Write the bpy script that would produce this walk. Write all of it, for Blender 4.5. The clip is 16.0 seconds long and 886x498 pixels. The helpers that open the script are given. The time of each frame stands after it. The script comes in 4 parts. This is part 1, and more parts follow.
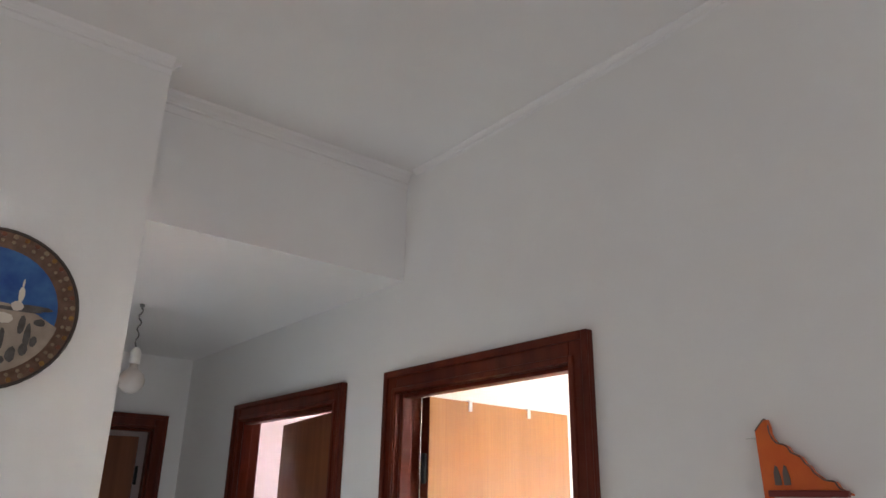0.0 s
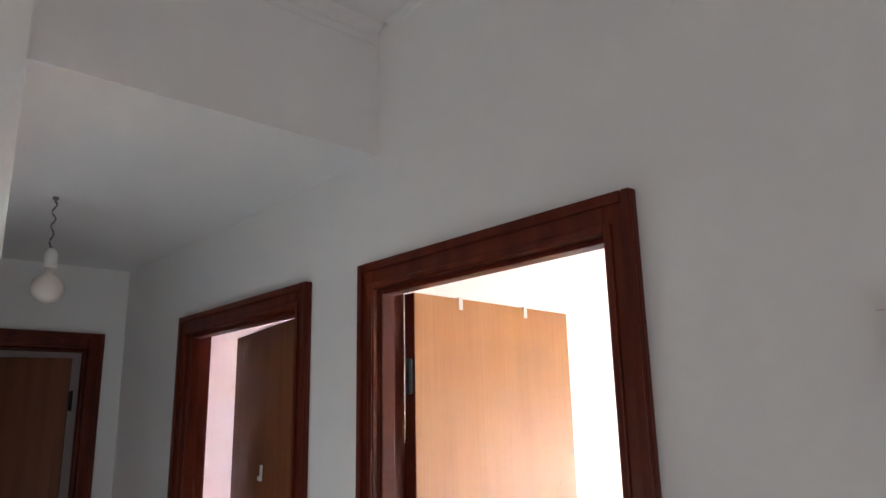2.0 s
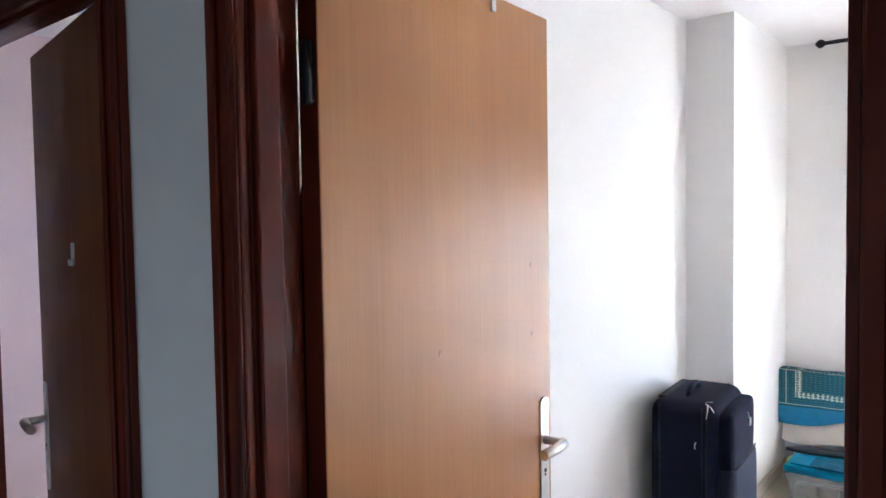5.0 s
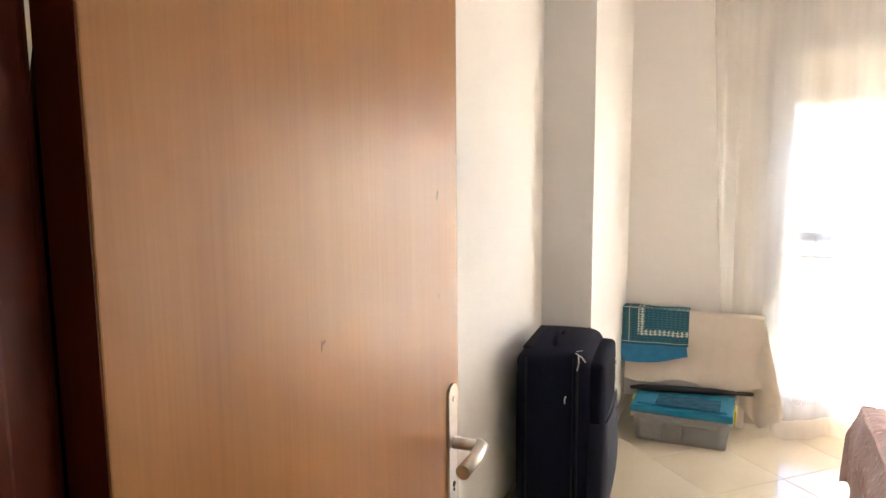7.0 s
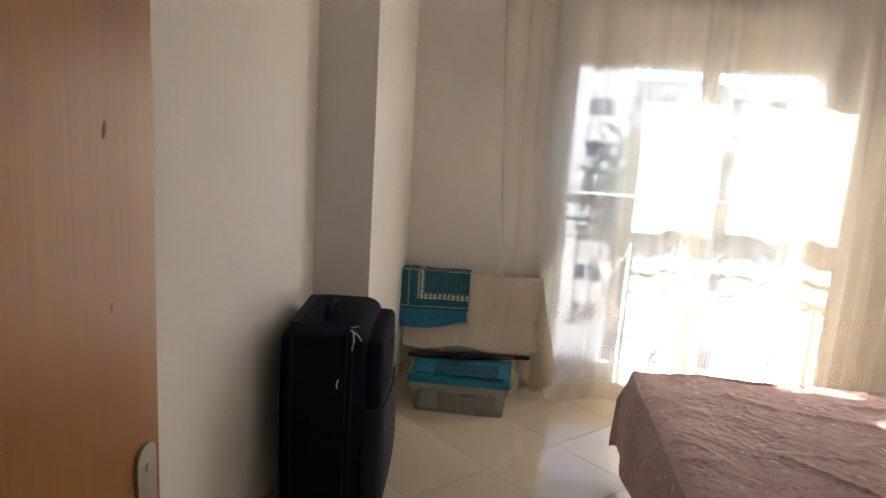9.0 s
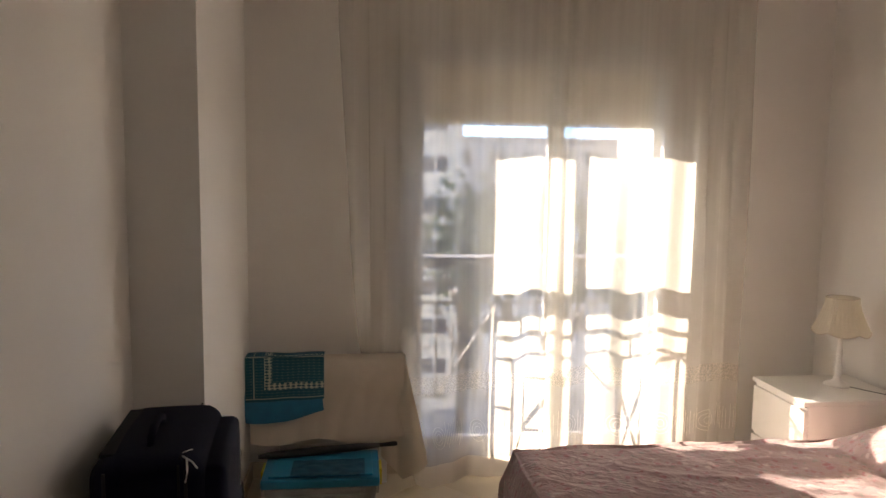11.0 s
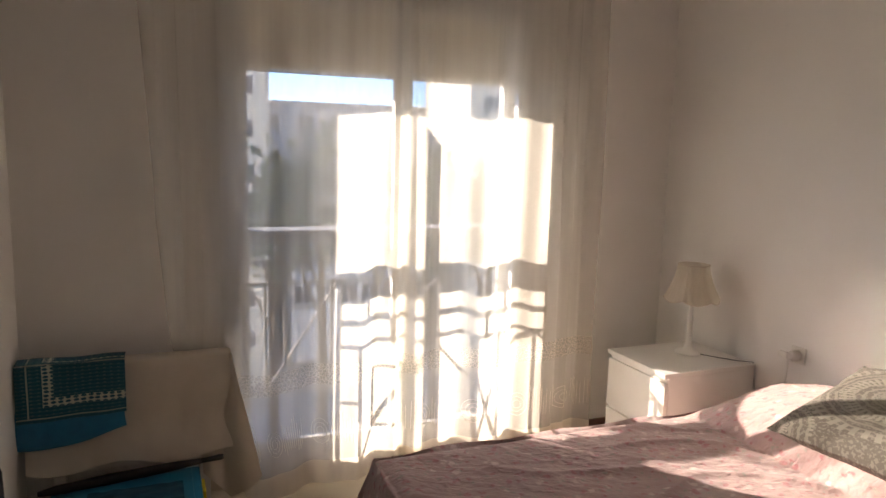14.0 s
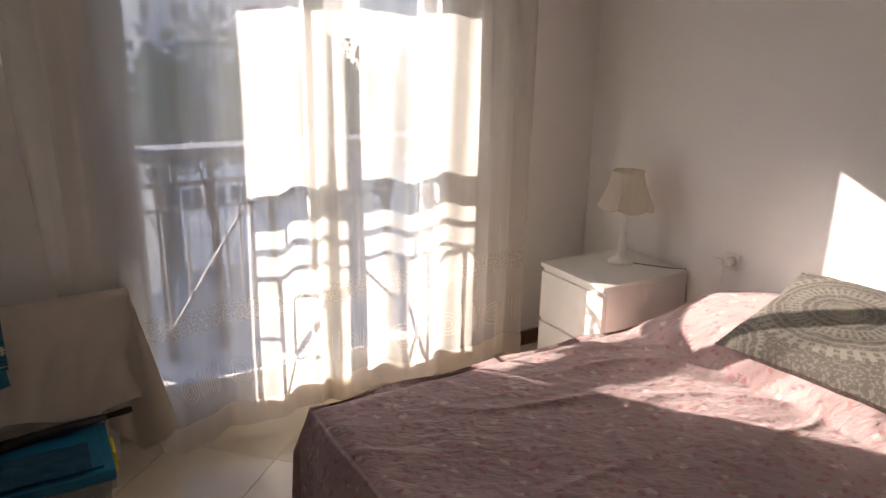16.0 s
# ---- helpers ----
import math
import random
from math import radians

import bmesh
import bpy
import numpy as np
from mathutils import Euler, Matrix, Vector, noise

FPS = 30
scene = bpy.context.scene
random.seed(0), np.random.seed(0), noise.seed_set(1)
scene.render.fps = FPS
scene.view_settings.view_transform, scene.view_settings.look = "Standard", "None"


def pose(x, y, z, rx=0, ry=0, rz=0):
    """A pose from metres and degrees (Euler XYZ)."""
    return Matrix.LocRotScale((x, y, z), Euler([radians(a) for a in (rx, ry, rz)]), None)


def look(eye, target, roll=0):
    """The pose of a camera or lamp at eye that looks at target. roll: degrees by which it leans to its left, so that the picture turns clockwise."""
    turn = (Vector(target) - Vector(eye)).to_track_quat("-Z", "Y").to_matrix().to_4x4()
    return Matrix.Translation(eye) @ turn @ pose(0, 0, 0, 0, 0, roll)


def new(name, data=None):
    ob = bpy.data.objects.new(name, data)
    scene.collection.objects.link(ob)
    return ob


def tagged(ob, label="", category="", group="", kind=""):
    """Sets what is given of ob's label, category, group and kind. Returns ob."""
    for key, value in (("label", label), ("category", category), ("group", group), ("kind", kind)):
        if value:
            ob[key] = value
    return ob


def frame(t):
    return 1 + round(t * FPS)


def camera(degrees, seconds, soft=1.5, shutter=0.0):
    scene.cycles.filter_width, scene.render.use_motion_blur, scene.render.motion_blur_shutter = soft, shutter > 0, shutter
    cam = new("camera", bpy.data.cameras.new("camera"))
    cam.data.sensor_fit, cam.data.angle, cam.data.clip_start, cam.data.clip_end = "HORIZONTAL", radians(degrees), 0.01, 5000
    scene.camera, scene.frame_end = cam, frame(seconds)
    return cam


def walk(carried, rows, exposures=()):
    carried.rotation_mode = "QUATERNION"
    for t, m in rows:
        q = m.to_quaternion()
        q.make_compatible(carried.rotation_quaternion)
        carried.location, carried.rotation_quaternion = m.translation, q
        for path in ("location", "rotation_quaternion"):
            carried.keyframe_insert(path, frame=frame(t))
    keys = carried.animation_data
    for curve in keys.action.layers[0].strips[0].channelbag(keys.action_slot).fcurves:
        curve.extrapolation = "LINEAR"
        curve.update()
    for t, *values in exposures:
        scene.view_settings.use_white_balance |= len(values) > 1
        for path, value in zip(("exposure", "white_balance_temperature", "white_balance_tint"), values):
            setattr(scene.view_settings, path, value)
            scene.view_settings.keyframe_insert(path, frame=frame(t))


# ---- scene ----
cam = camera(64.2, 16.0)
PATH = [
    (0, (-1.421, -1.174, 1.697), (-0.264, 0.313, 2.368), 1.1),
    (0.5, (-1.395, -1.069, 1.696), (-0.194, 0.399, 2.33), -2.2),
    (1, (-1.374, -0.965, 1.709), (-0.094, 0.475, 2.245), -2.9),
    (1.5, (-1.31, -0.871, 1.688), (-0.017, 0.574, 2.18), -2.1),
    (2, (-1.203, -0.743, 1.685), (0.097, 0.705, 2.147), -1.2),
    (2.5, (-1.117, -0.649, 1.681), (0.194, 0.818, 2.039), -0.7),
    (3, (-1.011, -0.498, 1.648), (0.327, 0.976, 1.84), 1.2),
    (3.5, (-0.939, -0.373, 1.618), (0.424, 1.082, 1.765), 0.6),
    (4, (-0.836, -0.22, 1.598), (0.637, 1.13, 1.675), -0.1),
    (4.2, (-0.795, -0.171, 1.593), (0.692, 1.167, 1.614), -0.7),
    (6.3, (-0.372, 0.25, 1.533), (1.313, 1.309, 1.328), 2.4),
    (6.5, (-0.33, 0.306, 1.53), (1.39, 1.298, 1.291), 3.1),
    (7, (-0.25, 0.413, 1.52), (1.561, 1.221, 1.258), -0.5),
    (7.5, (-0.17, 0.469, 1.515), (1.709, 1.077, 1.198), -1.1),
    (8, (-0.067, 0.485, 1.497), (1.858, 0.882, 1.129), 1.3),
    (8.5, (0.078, 0.505, 1.466), (2.024, 0.771, 1.097), 2.9),
    (9, (0.174, 0.51, 1.493), (2.127, 0.711, 1.107), 3.5),
    (9.5, (0.273, 0.535, 1.497), (2.249, 0.599, 1.196), 3.2),
    (10, (0.363, 0.567, 1.502), (2.343, 0.411, 1.269), 2.2),
    (10.2, (0.397, 0.587, 1.508), (2.369, 0.358, 1.267), 0.9),
    (12.5, (0.694, 0.483, 1.497), (2.678, 0.275, 1.358), 1.0),
    (13, (0.794, 0.555, 1.496), (2.763, 0.274, 1.289), 2.6),
    (13.5, (0.911, 0.565, 1.539), (2.815, 0.01, 1.278), 2.2),
    (14, (0.991, 0.6, 1.47), (2.824, -0.147, 1.184), 1.5),
    (14.5, (1.084, 0.616, 1.449), (2.818, -0.236, 0.933), 1.4),
    (15, (1.144, 0.604, 1.457), (2.855, -0.21, 0.816), 1.7),
    (15.5, (1.23, 0.59, 1.484), (2.863, -0.338, 0.798), 2.4),
    (16, (1.301, 0.596, 1.506), (2.945, -0.39, 0.936), 1.1),
]
walk(cam, [(t, look(eye, target, roll)) for t, eye, target, roll in PATH],
     exposures=((0, 6.31, 6150, 11), (1, 6.24, 6100, 11), (2, 6.12, 6050, 11), (3, 5.86, 6000, 11), (4.2, 5.2, 5150, 5), (6.3, 5.25, 6100, 10), (7, 4.93, 6900, 9),
                (7.5, 4.68, 6950, 9), (8.5, 3.88, 7100, 10), (9.2, 3.3, 7150, 11), (10, 2.92, 7350, 13), (12.5, 2.5, 7500, 14), (14, 2.35, 7350, 15), (15, 2.28, 7150, 17), (16, 2.25, 6800, 17)))

# world and sun
SUN_WAY = Vector((1.08, 0.80, 0.50))
world = bpy.data.worlds.new("sky")
scene.world = world
world.use_nodes = True
sky = world.node_tree.nodes.new("ShaderNodeTexSky")
sky.sky_type, sky.sun_disc = "NISHITA", False
sky.sun_elevation, sky.sun_rotation = radians(20.4), radians(53.5)
sky.dust_density, sky.air_density, sky.ozone_density, sky.altitude = 0.0, .6, 3.0, 2500
world.node_tree.links.new(sky.outputs[0], world.node_tree.nodes["Background"].inputs[0])
world.node_tree.nodes["Background"].inputs[1].default_value = 0.12
sun = new("sun", bpy.data.lights.new("sun", "SUN"))
sun.data.energy, sun.data.angle, sun.data.color = 4.1, radians(0.5), (1, 0.93, 0.84)
sun.matrix_world = look(SUN_WAY * 10, (0, 0, 0))


def area_light(name, eye, target, w, h, watts, colour):
    lamp = new(name, bpy.data.lights.new(name, "AREA"))
    lamp.data.shape, lamp.data.size, lamp.data.size_y = "RECTANGLE", w, h
    lamp.data.energy, lamp.data.color = watts, colour
    lamp.matrix_world = look(eye, target)
    return lamp


# fill lamps added out of view, standing in for daylight in hall and rooms
area_light("hall_west_fill_light", (-4.1, -0.6, 1.2), (0, -0.6, 1.2), 1.9, 1.9, 0.105, (1.0, 0.97, 1.0))
area_light("hall_south_fill_light", (-1.4, -3.06, 1.05), (-1.4, 0, 1.05), 1.9, 2.0, 0.145, (1.0, 0.97, 1.0))
area_light("side_room_light", (-1.12, 1.42, .8), (-.2, 1.25, 2.45), .7, 1.4, 0.055, (0.90, 0.96, 1.0))
area_light("back_room_fill_light", (3.95, 2.9, 1.4), (0, 2.9, 1.4), 1.1, 1.3, .08, (1.0, 0.86, 0.90))
# added against a solid wall; the end room has no opening
area_light("end_room_fill_light", (-2.45, 4.0, 1.4), (0, 4.0, 1.4), 0.8, 1.0, .014, (1.0, 0.93, 0.9))


# ---- materials ----
def mat(name, col, rough=0.6, metal=0.0, col2=None, scale=6.0, stretch=(1, 1, 1), bump=0.0, bump_scale=60.0, coat=0.0,
        detail=5.0, sheen=0.0, random_amount=0.0):
    m = bpy.data.materials.new(name)
    m.use_nodes = True
    nt = m.node_tree
    b = nt.nodes["Principled BSDF"]
    b.inputs["Base Color"].default_value = (*col, 1)
    b.inputs["Roughness"].default_value = rough
    b.inputs["Metallic"].default_value = metal
    b.inputs["Coat Weight"].default_value = coat
    b.inputs["Coat Roughness"].default_value = 0.08
    b.inputs["Sheen Weight"].default_value = sheen
    tc = nt.nodes.new("ShaderNodeTexCoord")
    mp = nt.nodes.new("ShaderNodeMapping")
    mp.inputs["Scale"].default_value = stretch
    nt.links.new(tc.outputs["Object"], mp.inputs[0])
    if col2:
        n = nt.nodes.new("ShaderNodeTexNoise")
        n.inputs["Scale"].default_value, n.inputs["Detail"].default_value = scale, detail
        r = nt.nodes.new("ShaderNodeValToRGB")
        r.color_ramp.elements[0].position, r.color_ramp.elements[1].position = 0.32, 0.68
        r.color_ramp.elements[0].color, r.color_ramp.elements[1].color = (*col, 1), (*col2, 1)
        nt.links.new(mp.outputs[0], n.inputs["Vector"])
        nt.links.new(n.outputs["Fac"], r.inputs[0])
        out = r.outputs[0]
        if random_amount:
            info = nt.nodes.new("ShaderNodeObjectInfo")
            hsv = nt.nodes.new("ShaderNodeHueSaturation")
            mr = nt.nodes.new("ShaderNodeMapRange")
            mr.inputs["To Min"].default_value, mr.inputs["To Max"].default_value = 1 - random_amount, 1 + random_amount
            nt.links.new(info.outputs["Random"], mr.inputs[0])
            nt.links.new(mr.outputs[0], hsv.inputs["Value"])
            nt.links.new(out, hsv.inputs["Color"])
            out = hsv.outputs[0]
        nt.links.new(out, b.inputs["Base Color"])
    if bump:
        n = nt.nodes.new("ShaderNodeTexNoise")
        n.inputs["Scale"].default_value, n.inputs["Detail"].default_value = bump_scale, 6
        k = nt.nodes.new("ShaderNodeBump")
        k.inputs["Strength"].default_value, k.inputs["Distance"].default_value = bump, 0.004
        nt.links.new(mp.outputs[0], n.inputs["Vector"])
        nt.links.new(n.outputs["Fac"], k.inputs["Height"])
        nt.links.new(k.outputs[0], b.inputs["Normal"])
    return m


plaster = mat("white_plaster", (.84, .82, .79), .75, col2=(.87, .85, .82), scale=1.3, bump=.25, bump_scale=22)
plaster_ceiling = mat("white_ceiling_paint", (.85, .83, .81), .85, col2=(.88, .86, .84), scale=1.0, bump=.15, bump_scale=30)
plaster_pink = mat("pale_pink_paint", (.78, .66, .66), .75, col2=(.81, .70, .70), scale=1.5, bump=.2, bump_scale=25)
mahogany = mat("mahogany_varnish", (.070, .0075, .0026), .36, col2=(.135, .020, .006), scale=4, stretch=(5, 5, .6), bump=.05, bump_scale=30, coat=.06)
beech = mat("beech_veneer", (.40, .160, .031), .38, col2=(.44, .192, .044), scale=2.3, stretch=(5, 5, .35), bump=.04, bump_scale=16, coat=.10, detail=9)
beech.node_tree.nodes["Principled BSDF"].inputs["Coat Roughness"].default_value = .28


def fine_grain(m, amount):
    """Thin uneven streaks along the height, over the broad figure."""
    nt = m.node_tree
    b = nt.nodes["Principled BSDF"]
    base = b.inputs["Base Color"].links[0].from_socket
    tc, mp, n = (nt.nodes.new("ShaderNode" + k) for k in ("TexCoord", "Mapping", "TexNoise"))
    mp.inputs["Scale"].default_value = (1, 1, .02)
    n.inputs["Scale"].default_value, n.inputs["Detail"].default_value, n.inputs["Distortion"].default_value = 190, 4, .6
    hsv, mr = nt.nodes.new("ShaderNodeHueSaturation"), nt.nodes.new("ShaderNodeMapRange")
    mr.inputs["To Min"].default_value, mr.inputs["To Max"].default_value = 1 - amount, 1 + amount
    nt.links.new(tc.outputs["Object"], mp.inputs[0])
    nt.links.new(mp.outputs[0], n.inputs["Vector"])
    nt.links.new(n.outputs["Fac"], mr.inputs[0])
    nt.links.new(mr.outputs[0], hsv.inputs["Value"])
    nt.links.new(base, hsv.inputs["Color"])
    nt.links.new(hsv.outputs[0], b.inputs["Base Color"])


fine_grain(beech, .16)
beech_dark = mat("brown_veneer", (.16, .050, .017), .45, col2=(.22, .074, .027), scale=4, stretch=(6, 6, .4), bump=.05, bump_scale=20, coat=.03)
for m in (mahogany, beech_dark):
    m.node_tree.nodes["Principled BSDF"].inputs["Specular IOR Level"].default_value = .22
chrome = mat("satin_chrome", (.62, .60, .57), .28, 1.0, col2=(.70, .68, .65), scale=40)
black_metal = mat("black_metal", (.012, .012, .012), .5)
floor_tile = mat("cream_polished_tile", (.60, .52, .39), .11, col2=(.66, .59, .47), scale=2.2, bump=.02, bump_scale=9, random_amount=.03)
grout = mat("beige_grout", (.50, .43, .34), .85)
skirt = mat("brown_skirting_tile", (.13, .07, .045), .35, col2=(.2, .11, .07), scale=8)
white_lacquer = mat("white_lacquer", (.80, .78, .73), .35, col2=(.83, .81, .77), scale=3)
white_alu = mat("white_aluminium", (.75, .74, .72), .35)
shutter_mat = mat("cream_shutter_plastic", (.66, .60, .50), .5, col2=(.70, .64, .54), scale=5)


def let_light_through(m, amount):
    """Thin plastic that glows a little with the sun behind it."""
    nt = m.node_tree
    b, out = nt.nodes["Principled BSDF"], nt.nodes["Material Output"]
    tl, mix = nt.nodes.new("ShaderNodeBsdfTranslucent"), nt.nodes.new("ShaderNodeMixShader")
    tl.inputs[0].default_value = (.80, .70, .55, 1)
    mix.inputs[0].default_value = amount
    nt.links.new(b.outputs[0], mix.inputs[1])
    nt.links.new(tl.outputs[0], mix.inputs[2])
    nt.links.new(mix.outputs[0], out.inputs[0])


let_light_through(shutter_mat, .10)
iron = mat("grey_painted_iron", (.22, .22, .23), .6, col2=(.29, .29, .29), scale=30, bump=.2, bump_scale=80)
suitcase_cloth = mat("navy_nylon", (.003, .004, .015), .8, col2=(.005, .006, .021), scale=150, bump=.5, bump_scale=500)
black_plastic = mat("black_plastic", (.012, .012, .014), .5)
zip_tape = mat("black_zip_tape", (.004, .004, .008), .85)
cream_cloth = mat("cream_cotton", (.66, .59, .50), .9, col2=(.69, .62, .53), scale=14, bump=.12, bump_scale=250)
turq = mat("turquoise_satin", (.0, .14, .30), .45, col2=(.0, .19, .37), scale=20, bump=.2, bump_scale=120, sheen=.3)
blue_lid = mat("blue_translucent_lid", (.0, .16, .29), .3, col2=(.01, .20, .35), scale=6)
yellow_plastic = mat("yellow_plastic", (.75, .55, .02), .4)
stone_label = mat("grey_things_in_box", (.12, .13, .16), .6, col2=(.22, .23, .25), scale=12)
paper_label = mat("pale_paper", (.5, .5, .52), .7, col2=(.3, .4, .45), scale=15)
orange_paint = mat("orange_gloss_paint", (.60, .09, .005), .4, col2=(.68, .13, .010), scale=14)
red_paint = mat("dark_red_paint", (.16, .012, .006), .45)
teal_paint = mat("teal_blue_paint", (.010, .10, .19), .4, col2=(.015, .13, .24), scale=9)
blue_paint = mat("cornflower_paint", (.06, .12, .32), .5)
grey_paint = mat("grey_paint", (.14, .11, .09), .6)
board = mat("beige_board", (.55, .47, .40), .7, col2=(.60, .53, .46), scale=12)
bulb_glass = mat("milky_glass", (.72, .66, .60), .25)
wire = mat("wire", (.20, .19, .18), .6)
gold = mat("old_gilt", (.35, .20, .05), .45, .5, col2=(.16, .06, .02), scale=45)
# ground colour kept pale so that it bounces sunlight up the facades
road = mat("pale_bounce_ground", (.38, .37, .35), .9, col2=(.45, .44, .42), scale=.2)
stone_a = mat("beige_render", (.58, .54, .47), .85, col2=(.64, .60, .53), scale=.8, bump=.3, bump_scale=8)
stone_b = mat("grey_render", (.52, .52, .54), .85, col2=(.60, .60, .61), scale=.15)
pane_dark = mat("dark_window_pane", (.05, .06, .08), .15)
leaf_mat = mat("dark_foliage", (.05, .075, .04), .8, col2=(.10, .13, .07), scale=3)
bark = mat("bark", (.08, .06, .045), .9)
hill_mat = mat("far_hill", (.12, .14, .15), .95, col2=(.18, .19, .18), scale=.05)


def cloth_voile(name, see, col, pattern=""):
    """Sheer cloth: part of it lets the view through, the rest scatters light both ways."""
    m = bpy.data.materials.new(name)
    m.use_nodes = True
    nt = m.node_tree
    nt.nodes.remove(nt.nodes["Principled BSDF"])
    out = nt.nodes["Material Output"]
    tr, tl, df = (nt.nodes.new("ShaderNodeBsdf" + k) for k in ("Transparent", "Translucent", "Diffuse"))
    tl.inputs[0].default_value = df.inputs[0].default_value = (*col, 1)
    a, b = nt.nodes.new("ShaderNodeMixShader"), nt.nodes.new("ShaderNodeMixShader")
    a.inputs[0].default_value = .36
    nt.links.new(tl.outputs[0], a.inputs[1])
    nt.links.new(df.outputs[0], a.inputs[2])
    nt.links.new(tr.outputs[0], b.inputs[1])
    nt.links.new(a.outputs[0], b.inputs[2])
    nt.links.new(b.outputs[0], out.inputs[0])
    tc = nt.nodes.new("ShaderNodeTexCoord")
    mp = nt.nodes.new("ShaderNodeMapping")
    nt.links.new(tc.outputs["Object"], mp.inputs[0])
    ramp = nt.nodes.new("ShaderNodeMapRange")
    if pattern == "lace":
        tex = nt.nodes.new("ShaderNodeTexVoronoi")
        tex.feature = "DISTANCE_TO_EDGE"
        tex.inputs["Scale"].default_value = 75
        ramp.inputs[1].default_value, ramp.inputs[2].default_value = .02, .16
        ramp.inputs[3].default_value, ramp.inputs[4].default_value = .52, see
        nt.links.new(mp.outputs[0], tex.inputs["Vector"])
        nt.links.new(tex.outputs["Distance"], ramp.inputs[0])
    else:
        tex = nt.nodes.new("ShaderNodeTexNoise")
        mp.inputs["Scale"].default_value = (1, 11, .3)
        tex.inputs["Scale"].default_value = 3
        ramp.inputs[3].default_value, ramp.inputs[4].default_value = see - .05, see + .05
        nt.links.new(mp.outputs[0], tex.inputs["Vector"])
        nt.links.new(tex.outputs["Fac"], ramp.inputs[0])
    nt.links.new(ramp.outputs[0], b.inputs[0])
    return m


voile = cloth_voile("white_voile", .45, (.74, .71, .65))
voile_thick = cloth_voile("double_voile", .72, (.80, .72, .62))
voile_lace = cloth_voile("lace_voile", .22, (.84, .78, .68), "lace")
lampshade_mat = cloth_voile("cream_lampshade", .97, (.83, .78, .68))


def glass_material():
    m = bpy.data.materials.new("window_glass")
    m.use_nodes = True
    nt = m.node_tree
    b = nt.nodes["Principled BSDF"]
    b.inputs["Roughness"].default_value, b.inputs["Transmission Weight"].default_value = 0.0, 1.0
    b.inputs["IOR"].default_value = 1.05
    return m


glass = glass_material()


def clear_plastic_material():
    m = bpy.data.materials.new("milky_clear_plastic")
    m.use_nodes = True
    nt = m.node_tree
    b = nt.nodes["Principled BSDF"]
    b.inputs["Base Color"].default_value, b.inputs["Roughness"].default_value = (.62, .64, .62, 1), .3
    tr, mix = nt.nodes.new("ShaderNodeBsdfTransparent"), nt.nodes.new("ShaderNodeMixShader")
    mix.inputs[0].default_value = .32
    nt.links.new(tr.outputs[0], mix.inputs[1])
    nt.links.new(b.outputs[0], mix.inputs[2])
    nt.links.new(mix.outputs[0], nt.nodes["Material Output"].inputs[0])
    return m


clear_plastic = clear_plastic_material()


def floral_material():
    """Faded pink crinkled cotton with small rose and sage sprigs."""
    m = mat("pink_floral_cotton", (.44, .295, .285), .9, col2=(.50, .35, .335), scale=9, sheen=.2)
    nt = m.node_tree
    b = nt.nodes["Principled BSDF"]
    ramp = b.inputs["Base Color"].links[0].from_node
    tc = next(n for n in nt.nodes if n.type == "TEX_COORD")
    last = ramp.outputs[0]
    for scale, size, col in ((26, .20, (.42, .15, .17)), (33, .16, (.33, .33, .29)), (17, .13, (.72, .58, .55))):
        v = nt.nodes.new("ShaderNodeTexVoronoi")
        v.inputs["Scale"].default_value = scale
        w = nt.nodes.new("ShaderNodeTexNoise")
        w.inputs["Scale"].default_value = 45
        add = nt.nodes.new("ShaderNodeVectorMath")
        add.operation = "MULTIPLY_ADD"
        add.inputs[1].default_value = (.035, .035, .035)
        nt.links.new(w.outputs["Color"], add.inputs[0])
        nt.links.new(tc.outputs["Object"], add.inputs[2])
        nt.links.new(tc.outputs["Object"], w.inputs["Vector"])
        nt.links.new(add.outputs[0], v.inputs["Vector"])
        r = nt.nodes.new("ShaderNodeMapRange")
        r.inputs[1].default_value, r.inputs[2].default_value = size, size + .12
        r.inputs[3].default_value, r.inputs[4].default_value = .72, 0
        nt.links.new(v.outputs["Distance"], r.inputs[0])
        mx = nt.nodes.new("ShaderNodeMixRGB")
        mx.inputs[2].default_value = (*col, 1)
        nt.links.new(r.outputs[0], mx.inputs[0])
        nt.links.new(last, mx.inputs[1])
        last = mx.outputs[0]
    nt.links.new(last, b.inputs["Base Color"])
    n = nt.nodes.new("ShaderNodeTexNoise")
    n.inputs["Scale"].default_value, n.inputs["Detail"].default_value, n.inputs["Distortion"].default_value = 27, 6, .6
    mp = nt.nodes.new("ShaderNodeMapping")
    mp.vector_type = "TEXTURE"
    mp.inputs["Rotation"].default_value = (0, 0, radians(63))
    mp.inputs["Scale"].default_value = (1.1, .58, .8)
    k = nt.nodes.new("ShaderNodeBump")
    k.inputs["Strength"].default_value, k.inputs["Distance"].default_value = .75, .009
    nt.links.new(tc.outputs["Object"], mp.inputs[0])
    nt.links.new(mp.outputs[0], n.inputs["Vector"])
    nt.links.new(n.outputs["Fac"], k.inputs["Height"])
    nt.links.new(k.outputs[0], b.inputs["Normal"])
    return m


floral = floral_material()


def math_node(nt, op, a, b=None):
    n = nt.nodes.new("ShaderNodeMath")
    n.operation = op
    for i, v in enumerate((a, b)):
        if v is None:
            continue
        if isinstance(v, (int, float)):
            n.inputs[i].default_value = v
        else:
            nt.links.new(v, n.inputs[i])
    return n.outputs[0]


